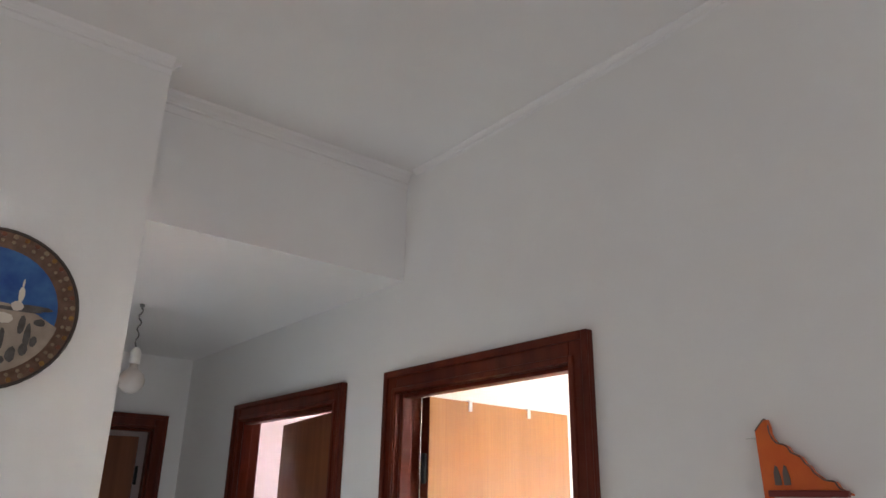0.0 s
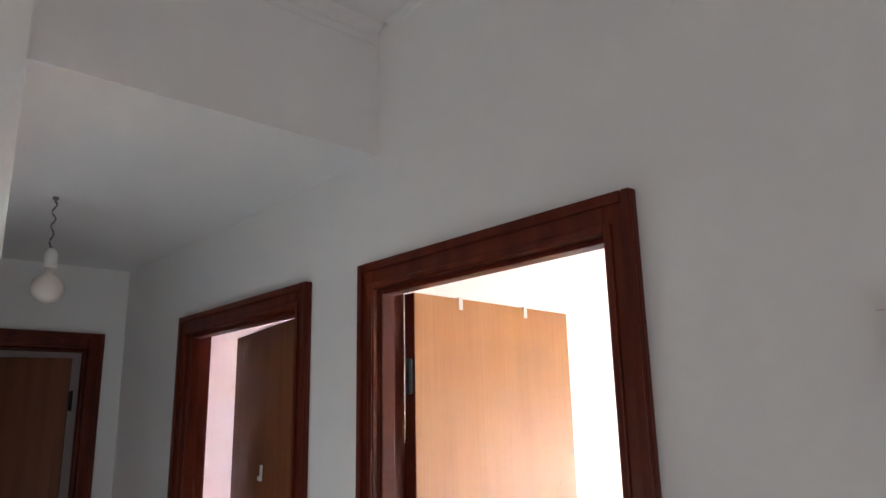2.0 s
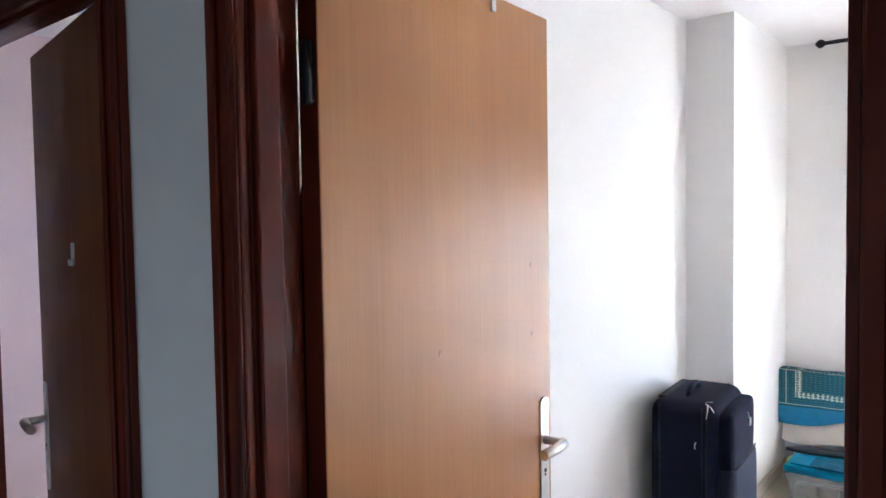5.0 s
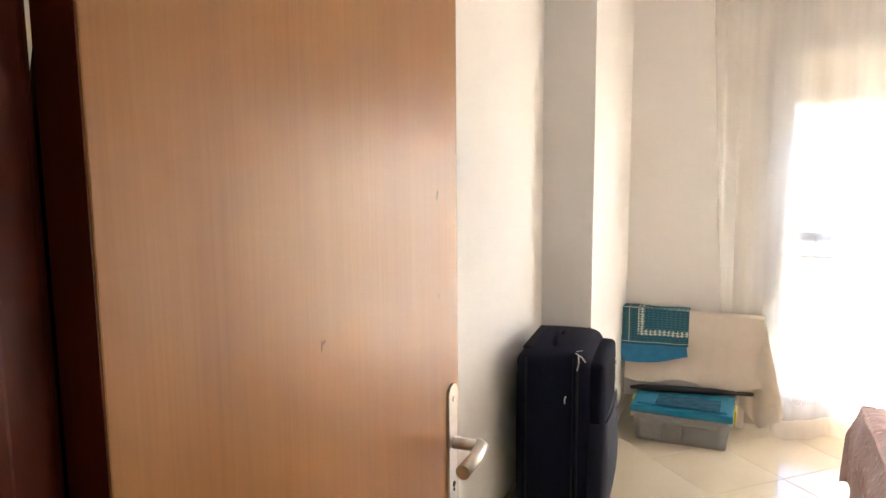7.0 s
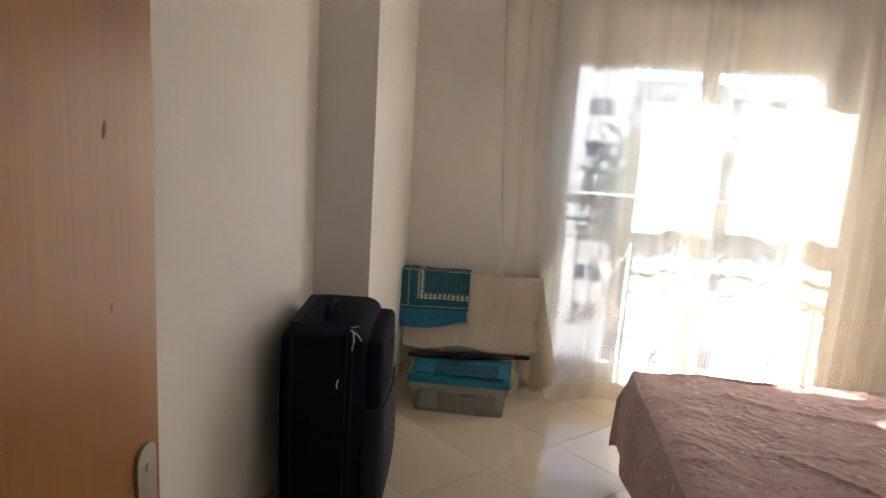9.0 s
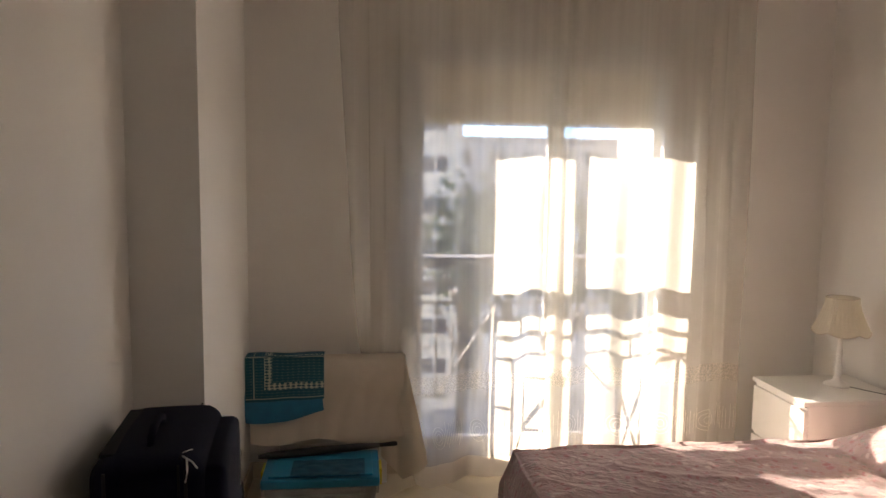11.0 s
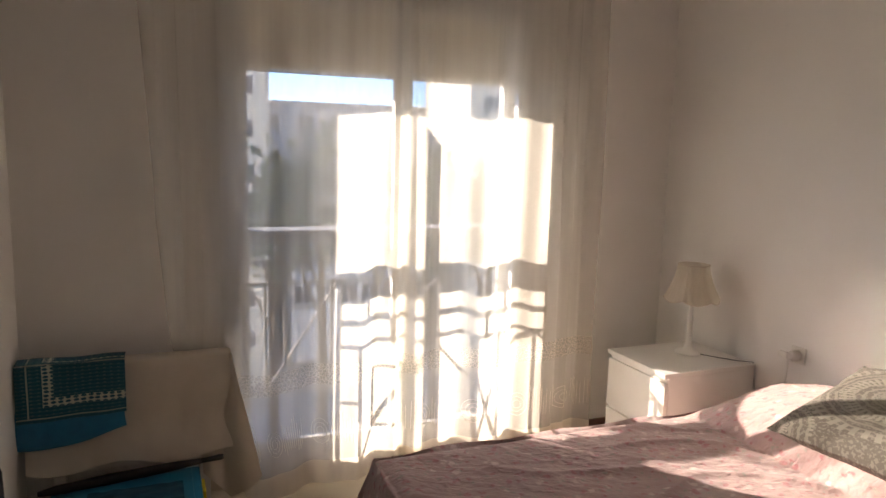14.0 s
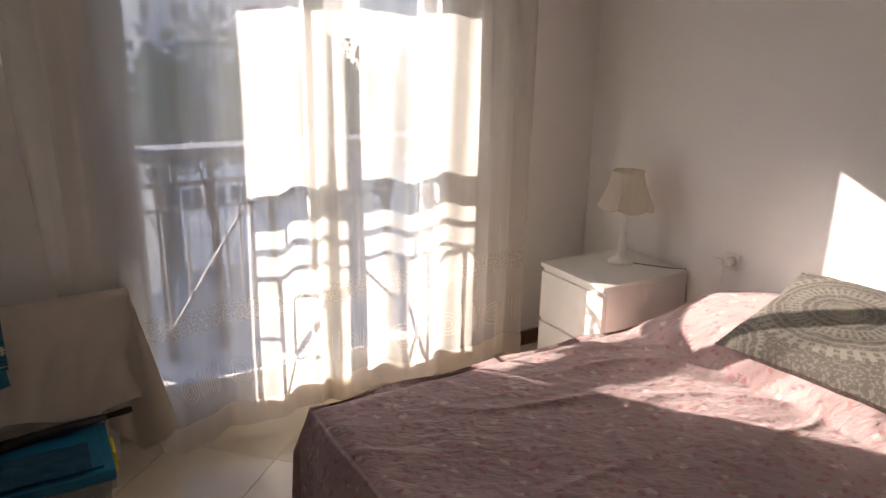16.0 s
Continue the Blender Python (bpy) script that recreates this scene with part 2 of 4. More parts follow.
def mandala_material():
    """Taupe cushion cotton with cream rings and petals round two centres, by UV."""
    m = mat("taupe_mandala_cotton", (.30, .27, .22), .9, bump=.3, bump_scale=200)
    nt = m.node_tree
    b = nt.nodes["Principled BSDF"]
    uv = nt.nodes.new("ShaderNodeTexCoord").outputs["UV"]
    masks = []
    for cx, cy, rad in ((.62, .47, .42), (.06, .80, .26), (.98, .98, .2)):
        sep = nt.nodes.new("ShaderNodeSeparateXYZ")
        nt.links.new(uv, sep.inputs[0])
        x, y = math_node(nt, "SUBTRACT", sep.outputs[0], cx), math_node(nt, "SUBTRACT", sep.outputs[1], cy)
        r = math_node(nt, "SQRT", math_node(nt, "ADD", math_node(nt, "MULTIPLY", x, x), math_node(nt, "MULTIPLY", y, y)))
        ang = math_node(nt, "ARCTAN2", y, x)
        petal = math_node(nt, "MULTIPLY", math_node(nt, "SINE", math_node(nt, "MULTIPLY", ang, 16)), .003)
        rr = math_node(nt, "ADD", r, petal)
        rings = math_node(nt, "GREATER_THAN", math_node(nt, "SINE", math_node(nt, "MULTIPLY", rr, 150)), .45)
        teeth = math_node(nt, "MULTIPLY", math_node(nt, "GREATER_THAN", math_node(nt, "SINE", math_node(nt, "MULTIPLY", rr, 37)), .2),
                          math_node(nt, "GREATER_THAN", math_node(nt, "SINE", math_node(nt, "MULTIPLY", ang, 46)), .0))
        both = math_node(nt, "MAXIMUM", math_node(nt, "MULTIPLY", rings, .6), math_node(nt, "MULTIPLY", teeth, .8))
        masks.append(math_node(nt, "MULTIPLY", both, math_node(nt, "LESS_THAN", r, rad)))
    v = nt.nodes.new("ShaderNodeTexNoise")
    v.inputs["Scale"].default_value, v.inputs["Detail"].default_value, v.inputs["Distortion"].default_value = 64, 3, .4
    nt.links.new(uv, v.inputs["Vector"])
    masks.append(math_node(nt, "MULTIPLY", math_node(nt, "GREATER_THAN", v.outputs["Fac"], .54), .45))
    total = masks[0]
    for k in masks[1:]:
        total = math_node(nt, "MAXIMUM", total, k)
    mx = nt.nodes.new("ShaderNodeMixRGB")
    mx.inputs[1].default_value, mx.inputs[2].default_value = (.080, .068, .056, 1), (.21, .19, .16, 1)
    nt.links.new(total, mx.inputs[0])
    nt.links.new(mx.outputs[0], b.inputs["Base Color"])
    return m


mandala = mandala_material()


def towel_material():
    """Teal cloth with a cream dotted border and fine pale stripes, by UV (u along, v down)."""
    m = mat("teal_patterned_cotton", (.0, .13, .19), .85, bump=.3, bump_scale=200)
    nt = m.node_tree
    b = nt.nodes["Principled BSDF"]
    uv = nt.nodes.new("ShaderNodeTexCoord").outputs["UV"]
    sep = nt.nodes.new("ShaderNodeSeparateXYZ")
    nt.links.new(uv, sep.inputs[0])
    u, v = sep.outputs[0], sep.outputs[1]

    def band(c, lo, hi):
        return math_node(nt, "MULTIPLY", math_node(nt, "GREATER_THAN", c, lo), math_node(nt, "LESS_THAN", c, hi))

    border = math_node(nt, "MAXIMUM", math_node(nt, "MULTIPLY", band(v, .58, .74), math_node(nt, "GREATER_THAN", u, .24)),
                       math_node(nt, "MULTIPLY", band(u, .24, .34), math_node(nt, "LESS_THAN", v, .74)))
    vor = nt.nodes.new("ShaderNodeTexVoronoi")
    vor.inputs["Scale"].default_value, vor.inputs["Randomness"].default_value = 15, .15
    nt.links.new(uv, vor.inputs["Vector"])
    knots = math_node(nt, "GREATER_THAN", vor.outputs["Distance"], .38)
    dots = math_node(nt, "MULTIPLY", math_node(nt, "LESS_THAN", vor.outputs["Distance"], .22), math_node(nt, "SUBTRACT", 1, border))
    lines = math_node(nt, "GREATER_THAN", math_node(nt, "SINE", math_node(nt, "MULTIPLY", v, 95)), .4)
    edge = math_node(nt, "MAXIMUM", math_node(nt, "MULTIPLY", band(u, .10, .115), math_node(nt, "LESS_THAN", v, .93)), band(v, .92, .94))
    total = math_node(nt, "MAXIMUM", math_node(nt, "MULTIPLY", border, knots), math_node(nt, "MULTIPLY", dots, .16))
    total = math_node(nt, "MAXIMUM", total, math_node(nt, "MULTIPLY", lines, .06))
    total = math_node(nt, "MAXIMUM", total, math_node(nt, "MULTIPLY", edge, .7))
    mx = nt.nodes.new("ShaderNodeMixRGB")
    mx.inputs[1].default_value, mx.inputs[2].default_value = (.0, .095, .145, 1), (.60, .63, .53, 1)
    nt.links.new(total, mx.inputs[0])
    nt.links.new(mx.outputs[0], b.inputs["Base Color"])
    return m


towel_mat = towel_material()


# ---- building helpers ----
def b_box(bm, a, b, bevel=0.0, turn=None):
    lo, hi = [min(a[i], b[i]) for i in range(3)], [max(a[i], b[i]) for i in range(3)]
    tmp = bmesh.new()
    bmesh.ops.create_cube(tmp, size=1)
    for v in tmp.verts:
        v.co = [(lo[i] + hi[i]) / 2 + v.co[i] * (hi[i] - lo[i]) for i in range(3)]
    if bevel:
        bmesh.ops.bevel(tmp, geom=tmp.edges[:], offset=bevel, segments=2, affect="EDGES", profile=.6)
    join(bm, tmp, turn)


def join(bm, tmp, turn=None):
    if turn is not None:
        tmp.transform(turn)
    me = bpy.data.meshes.new("tmp")
    tmp.to_mesh(me)
    tmp.free()
    bm.from_mesh(me)
    bpy.data.meshes.remove(me)


def box_of(a, b, bevel=0.0, turn=None):
    bm = bmesh.new()
    b_box(bm, a, b, bevel, turn)
    return bm


def b_tube(bm, pts, r, n=8, caps=True):
    pts = [Vector(p) for p in pts]
    rings = []
    for i, p in enumerate(pts):
        d = (pts[min(i + 1, len(pts) - 1)] - pts[max(i - 1, 0)]).normalized()
        side = d.cross(Vector((0, 0, 1)) if abs(d.z) < .9 else Vector((0, 1, 0))).normalized()
        up = side.cross(d)
        rad = r[i] if isinstance(r, (list, tuple)) else r
        rings.append([bm.verts.new(p + rad * (math.cos(6.2832 * k / n) * side + math.sin(6.2832 * k / n) * up)) for k in range(n)])
    for a, b in zip(rings, rings[1:]):
        for k in range(n):
            bm.faces.new((a[k], a[(k + 1) % n], b[(k + 1) % n], b[k])).smooth = True
    if caps:
        bm.faces.new(rings[0][::-1])
        bm.faces.new(rings[-1])


def b_lathe(bm, c, profile, n=32):
    rings = [[bm.verts.new((c[0] + r * math.cos(6.2832 * k / n), c[1] + r * math.sin(6.2832 * k / n), c[2] + z)) for k in range(n)]
             for r, z in profile]
    for a, b in zip(rings, rings[1:]):
        for k in range(n):
            bm.faces.new((a[k], a[(k + 1) % n], b[(k + 1) % n], b[k])).smooth = True
    bm.faces.new(rings[0][::-1])
    bm.faces.new(rings[-1])


def b_plate(bm, outline, place, thick):
    """A flat outline of (u, v) extruded by thick; place(u, v, w) gives the point."""
    front = [bm.verts.new(place(u, v, thick)) for u, v in outline]
    back = [bm.verts.new(place(u, v, 0)) for u, v in outline]
    bm.faces.new(front)
    bm.faces.new(back[::-1])
    for i in range(len(outline)):
        j = (i + 1) % len(outline)
        bm.faces.new((front[j], front[i], back[i], back[j]))


def b_grid(bm, f, nu, nv, uv=False):
    """A sheet of nu x nv cells through f(u, v), u and v from 0 to 1."""
    g = [[bm.verts.new(f(i / nu, j / nv)) for j in range(nv + 1)] for i in range(nu + 1)]
    lay = (bm.loops.layers.uv.get("uv") or bm.loops.layers.uv.new("uv")) if uv else None
    for i in range(nu):
        for j in range(nv):
            fc = bm.faces.new((g[i][j], g[i + 1][j], g[i + 1][j + 1], g[i][j + 1]))
            fc.smooth = True
            if uv:
                for lp, (a, b) in zip(fc.loops, ((i, j), (i + 1, j), (i + 1, j + 1), (i, j + 1))):
                    lp[lay].uv = (a / nu, b / nv)


ORIGIN = {}


def part(name, bm, material, parent=None, label="", kind=""):
    """Links a bmesh, in world coordinates, as one mesh object under its thing."""
    off = ORIGIN.get(parent.name, Vector((0, 0, 0))) if parent else Vector((0, 0, 0))
    bmesh.ops.recalc_face_normals(bm, faces=bm.faces[:])
    bm.transform(Matrix.Translation(-off))
    me = bpy.data.meshes.new(name)
    bm.to_mesh(me)
    bm.free()
    me.materials.append(material)
    ob = new(name, me)
    if parent:
        ob.parent = parent
        ORIGIN[ob.name] = off
    return tagged(ob, label=label, kind=kind)


def thing(name, at, label, category, group="", kind=""):
    ob = new(name)
    ob.location = at
    ORIGIN[ob.name] = Vector(at)
    return tagged(ob, label, category, group, kind)


def structure(name, a, b, material):
    return part(name, box_of(a, b), material, None, kind="structure")


# ---- large structure ----
HALL_TOP, ROOM_TOP, LOW_TOP = 2.885, 2.56, 2.458
# wall with the two doors, between the hall and the rooms
structure("wall_rooms", (0, -3, 0), (.09, .055, HALL_TOP), plaster)
structure("wall_rooms", (0, .91, 0), (.09, 1.285, HALL_TOP), plaster)
structure("wall_rooms", (0, 2.25, 0), (.09, 3.07, HALL_TOP), plaster)
structure("wall_rooms", (0, .055, 2.07), (.09, .91, HALL_TOP), plaster)
structure("wall_rooms", (0, 1.285, 2.07), (.09, 2.25, HALL_TOP), plaster)
# hall
structure("wall_plate", (-4, .70, 0), (-.97, .85, HALL_TOP), plaster)
structure("wall_corridor", (-1.09, .85, 0), (-.97, 1.02, HALL_TOP), plaster)
structure("wall_corridor", (-1.09, 1.82, 0), (-.97, 3.07, HALL_TOP), plaster)
structure("wall_corridor", (-1.09, 1.02, 2.05), (-.97, 1.82, HALL_TOP), plaster)
structure("wall_side_room", (-2.5, .85, 0), (-2.4, 3.07, HALL_TOP), plaster)
structure("ceiling_side_room", (-2.4, .85, 2.6), (-1.09, 3.07, HALL_TOP), plaster_ceiling)
structure("beam", (-.97, .885, LOW_TOP), (0, 3.07, HALL_TOP), plaster_ceiling)
structure("wall_corridor_end", (-2.5, 3.07, 0), (-.92, 3.17, HALL_TOP), plaster)
structure("wall_corridor_end", (-.15, 3.07, 0), (.09, 3.17, HALL_TOP), plaster)
structure("wall_corridor_end", (-.92, 3.07, 2.07), (-.15, 3.17, HALL_TOP), plaster)
structure("wall_hall_west", (-4.2, -3, 0), (-4, -1.6, HALL_TOP), plaster)
structure("wall_hall_west", (-4.2, .4, 0), (-4, .85, HALL_TOP), plaster)
structure("wall_hall_west", (-4.2, -1.6, 2.2), (-4, .4, HALL_TOP), plaster)
structure("wall_hall_west", (-4.2, -1.6, 0), (-4, .4, .2), plaster)
structure("wall_hall_south", (-4.2, -3.12, 0), (-2.4, -3, HALL_TOP), plaster)
structure("wall_hall_south", (-.4, -3.12, 0), (.09, -3, HALL_TOP), plaster)
structure("wall_hall_south", (-2.4, -3.12, 2.15), (-.4, -3, HALL_TOP), plaster)
# unseen panels added to keep sky light out of the two hall openings
structure("hall_sky_blocker", (-4.2, -1.6, .2), (-4.17, .4, 2.2), shutter_mat)
structure("hall_sky_blocker", (-2.4, -3.12, 0), (-.4, -3.09, 2.15), shutter_mat)
structure("ceiling_hall", (-4.2, -3.12, HALL_TOP), (.09, .885, 3.1), plaster_ceiling)
structure("floor_hall", (-4.2, -3.12, -.12), (.0, 5.1, -.004), floor_tile)
# bedroom
XW, YN, YS = 3.97, 1.34, -1.862
structure("wall_north", (.09, YN, 0), (XW, 1.475, 2.7), plaster)
structure("wall_pillar", (2.985, 1.10, 0), (XW, YN, 2.7), plaster)
structure("wall_south", (.09, YS - .14, 0), (4.2, YS, 2.7), plaster)
structure("wall_window", (XW, YS, 0), (4.2, -1.03, 2.7), plaster)
structure("wall_window", (XW, .35, 0), (4.2, 1.475, 2.7), plaster)
structure("window_reveal", (4.05, .245, 0), (4.2, .35, 2.13), plaster)
structure("wall_window", (XW, -1.03, 2.13), (4.2, .35, 2.7), plaster)
structure("window_ledge", (XW, -1.03, -.12), (4.32, .35, -.004), skirt)
structure("ceiling_bedroom", (.09, -2.0, ROOM_TOP), (4.2, 1.475, 2.72), plaster_ceiling)
structure("floor_screed", (0, -2.0, -.12), (XW, 1.475, -.012), grout)
# back room behind the second door
structure("wall_back_room", (.09, 4.0, 0), (4.2, 4.12, 2.7), plaster_pink)
structure("wall_back_room", (.09, 1.475, 0), (XW, 1.49, 2.56), plaster_pink)
structure("wall_back_room", (XW, 1.49, 0), (4.2, 2.3, 2.7), plaster_pink)
structure("wall_back_room", (XW, 3.5, 0), (4.2, 4.0, 2.7), plaster_pink)
structure("wall_back_room", (XW, 2.3, 2.1), (4.2, 3.5, 2.7), plaster_pink)
structure("wall_back_room", (XW, 2.3, 0), (4.2, 3.5, .7), plaster_pink)
structure("wall_back_room", (0, 3.17, 0), (.09, 5.0, 2.7), plaster_pink)
# unseen panel added to cut the sun and sky entering the back room
structure("back_room_sky_blocker", (4.05, 2.3, .7), (4.09, 3.5, 1.8), white_alu)
structure("ceiling_back_room", (.09, 1.475, ROOM_TOP), (4.2, 4.12, 2.7), plaster_ceiling)
structure("floor_back_room", (0, 1.475, -.12), (XW, 4.0, -.004), floor_tile)
# room at the corridor's end
structure("wall_end_room", (-2.6, 3.17, 0), (-2.5, 5.0, 2.7), plaster)
structure("wall_end_room", (-2.6, 5.0, 0), (.09, 5.1, 2.7), plaster)
structure("ceiling_end_room", (-2.6, 3.17, ROOM_TOP), (0, 5.1, 2.7), plaster_ceiling)


def cornice(name, a, b, out, k=1.0):
    """A stepped cornice along a wall from a to b at the ceiling; out is the way into the room."""
    a, b, out = Vector(a), Vector(b), Vector(out)
    prof = [(0, -.15), (.005, -.15), (.010, -.095), (.030, -.085), (.030, -.075), (.018, -.07), (.04, -.045), (.075, -.02), (.085, 0), (0, 0)]
    bm = bmesh.new()
    rows = [[bm.verts.new(p + out * u * k + Vector((0, 0, v * k))) for u, v in prof] for p in (a, b)]
    for i in range(len(prof)):
        j = (i + 1) % len(prof)
        bm.faces.new((rows[0][i], rows[0][j], rows[1][j], rows[1][i]))
    bm.faces.new(rows[0])
    bm.faces.new(rows[1][::-1])
    return part(name, bm, plaster_ceiling, None, kind="structure")


cornice("cornice_beam", (-.97, .885, HALL_TOP), (-.001, .885, HALL_TOP), (0, -1, 0), .42)
cornice("cornice_rooms", (0, -3, HALL_TOP), (0, .828, HALL_TOP), (-1, 0, 0), .20)
cornice("cornice_plate", (-4, .70, HALL_TOP), (-.97, .70, HALL_TOP), (0, -1, 0), .32)
cornice("cornice_return", (-.97, .70, HALL_TOP), (-.97, .835, HALL_TOP), (1, 0, 0), .32)

# skirting in the bedroom
for a, b in (((.10, YN - .012, 0), (2.985, YN, .08)), ((2.973, 1.10, 0), (2.985, YN - .012, .08)), ((2.973, 1.088, 0), (XW, 1.10, .08)),
             ((XW - .012, .35, 0), (XW, 1.088, .08)), ((XW - .012, YS + .012, 0), (XW, -1.03, .08)), ((.10, YS, 0), (XW, YS + .012, .08))):
    structure("baseboard", a, b, skirt if b[1] < -.5 else floor_tile)


# ---- doors ----
def door_frame(name, turn, width, label):
    """Local frame: the opening runs along x from 0 to width, the hall is on the side of negative y, the wall is .09 thick."""
    fr = thing(name, turn.translation, label, "door frame", "door frames", "structure")
    ORIGIN[fr.name] = Vector((0, 0, 0))
    fr.matrix_basis = turn
    h = 2.045

    def cased(nm, a, b):
        bm = bmesh.new()
        b_box(bm, a, b, .004)
        return part(nm, bm, mahogany, fr)

    for side, s in ((0, -1), (width, 1)):
        o = side + s * .07
        i = side
        cased("casing", (min(i, o), -.018, 0), (max(i, o), .0, h + .08 if s else h))
        e = side + s * .048
        cased("casing_bead", (min(e, o), -.026, 0), (max(e, o), -.0185, h + .08))
        cased("casing_bead", (min(i, side + s * .018), -.024, 0), (max(i, side + s * .018), -.0185, h + .018))
        cased("jamb", (min(i, side + s * .025), .0, 0), (max(i, side + s * .025), .092, h))
        cased("stop", (side - (0 if s < 0 else .014), .004, 0), (side + (.014 if s < 0 else 0), .05, h))
        cased("back_casing", (min(i + s * .005, o), .0905, 0), (max(i + s * .005, o), .10, h + .08))
    cased("head_casing", (.001, -.018, h), (width - .001, 0, h + .08))
    cased("head_bead", (-.047, -.026, h + .055), (width + .047, -.0187, h + .08))
    cased("head_bead", (.0, -.024, h), (width, -.0187, h + .018))
    cased("head_jamb", (-.025, .001, h), (width + .025, .092, h + .025))
    cased("head_stop", (.015, .005, h - .014), (width - .015, .05, h - .0005))
    cased("back_head_casing", (.001, .0905, h + .026), (width - .001, .10, h + .08))
    return fr


FRAME_LABEL = "dark red-brown varnished wooden door frame round an open doorway"


def frame_in_room_wall(name, y0, width):
    t = Matrix.Translation((0, y0 + width, 0)) @ Matrix.Rotation(radians(-90), 4, "Z")
    return door_frame(name, t, width, FRAME_LABEL)


frame_in_room_wall("door_frame_1", .08, .802)
frame_in_room_wall("door_frame_2", 1.312, .913)
door_frame("door_frame_3", Matrix.Translation((-.90, 3.07, 0)), .73, FRAME_LABEL)


def lever(parent, x, y, z, out, toward):
    """A lever handle on its long plate; out: way off the leaf, toward: way that the lever points."""
    o, w = Vector(out), Vector(toward)
    c = Vector((x, y, z))
    hd = part("handle_plate", capsule_plate(c, o, w, .02, .088, -.035), chrome, parent, "worn satin chrome long handle plate")
    bm = bmesh.new()
    b_tube(bm, [c, c + o * .052], [.011, .010], 14)
    b_tube(bm, [c + o * .045 - w * .008, c + o * .056 + w * .004, c + o * .060 + w * .05, c + o * .058 + w * .105], [.011, .0125, .0115, .012], 14)
    part("handle_lever", bm, chrome, hd)
    bm = bmesh.new()
    k = c + Vector((0, 0, -.075)) + o * .0035
    b_tube(bm, [k, k + o * .002], .005, 12)
    b_tube(bm, [k - Vector((0, 0, .010)), k - Vector((0, 0, .010)) + o * .002], .003, 8)
    part("keyhole", bm, black_plastic, hd)
    bm = bmesh.new()
    for dz in (.078, -.165):
        b_tube(bm, [c + Vector((0, 0, dz)), c + Vector((0, 0, dz)) + o * .006], .005, 10)
    part("screw", bm, chrome, hd)


def capsule_plate(c, o, w, half, up, drop):
    bm = bmesh.new()
    pts = []
    top, bot = up, drop * 1.0 - .15
    for k in range(9):
        a = math.pi * k / 8
        pts.append((half * math.cos(a), top + half * math.sin(a) * .8))
    for k in range(9):
        a = math.pi + math.pi * k / 8
        pts.append((half * math.cos(a), bot + half * math.sin(a) * .8))
    b_plate(bm, pts, lambda u, v, t: c + w * u + Vector((0, 0, v)) + o * t, .004)
    return bm


def door(name, hinge, angle, width, height, material, label, clips=(), side=-1):
    """A leaf hung at hinge; it runs from there in the direction angle (degrees from x). side: on which of its sides, -1 right or 1 left, the handle is."""
    d = thing(name, (hinge[0], hinge[1], 0), label, "door", "")
    t = Matrix.Translation((hinge[0], hinge[1], 0)) @ Matrix.Rotation(radians(angle), 4, "Z")
    bm = bmesh.new()
    b_box(bm, (0, 0, .008), (width, .043, height), .002, t)
    part("leaf", bm, material, d)
    r = t.to_3x3()
    bm = bmesh.new()
    b_box(bm, (-.0015, .001, .01), (-.0005, .042, height - .002), 0, t)
    part("edge_band", bm, mahogany, d, "dark varnished edge of the leaf")
    for z in (.25, 1.0, 1.80):
        bm = bmesh.new()
        b_tube(bm, [t @ Vector((-.012, .012, z - .05)), t @ Vector((-.012, .012, z + .05))], .008, 10)
        b_box(bm, (-.008, .006, z - .045), (-.002, .032, z + .045), .001, t)
        part("hinge", bm, black_metal, d)
    for x in clips:
        bm = bmesh.new()
        b_box(bm, (x - .008, -.004, height - .035), (x + .008, -.0005, height + .004), .001, t)
        b_box(bm, (x - .008, -.004, height + .0005), (x + .008, .047, height + .004), .001, t)
        part("hook_clip", bm, chrome, d, "small metal over-door hook")
    p = t @ Vector((width - .035, .043 if side > 0 else 0, 1.03))
    lever(d, p.x, p.y, p.z, r @ Vector((0, side, 0)), r @ Vector((-1, 0, 0)))
    return d, t


door_1, t1 = door("door_1", (.104, .843), 2.7, .750, 2.043, beech,
                  "light beech veneered bedroom door standing wide open into the bedroom", (.193, .51))
bm = bmesh.new()
for x, z, w, h in ((.30, 1.30, .004, .014), (.305, 1.308, .006, .005), (.66, 1.29, .004, .012), (.655, 1.45, .008, .016), (.36, .80, .003, .02)):
    b_plate(bm, [(x, z), (x + w * .6, z + h * .2), (x + w, z + h * .7), (x + w * .5, z + h), (x + w * .1, z + h * .6)], lambda u, v, k: t1 @ Vector((u, -.0002 - k, v)), .0004)
part("scuffs", bm, mat("scuff", (.24, .12, .055), .6), door_1, "small brown scuff marks on the veneer")
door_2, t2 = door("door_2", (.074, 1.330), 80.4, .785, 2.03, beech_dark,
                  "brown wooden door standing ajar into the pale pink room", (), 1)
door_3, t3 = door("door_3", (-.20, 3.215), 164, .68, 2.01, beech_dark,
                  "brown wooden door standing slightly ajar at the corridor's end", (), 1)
bm = bmesh.new()
b_box(bm, (.385, .0432, 1.47), (.410, .047, 1.525), .002, t2)
b_box(bm, (.380, .047, 1.47), (.415, .053, 1.485), .002, t2)
part("door_hook", bm, white_lacquer, door_2, "small white stick-on hook")


# ---- coat behind the bedroom door ----
coat = thing("hanging_coat", (.27, .94, .75), "dark brown coat hanging on a hook behind the open bedroom door", "coat")
coat_cloth = mat("dark_brown_wool", (.028, .016, .010), .95, col2=(.045, .027, .018), scale=30, bump=.3, bump_scale=180)


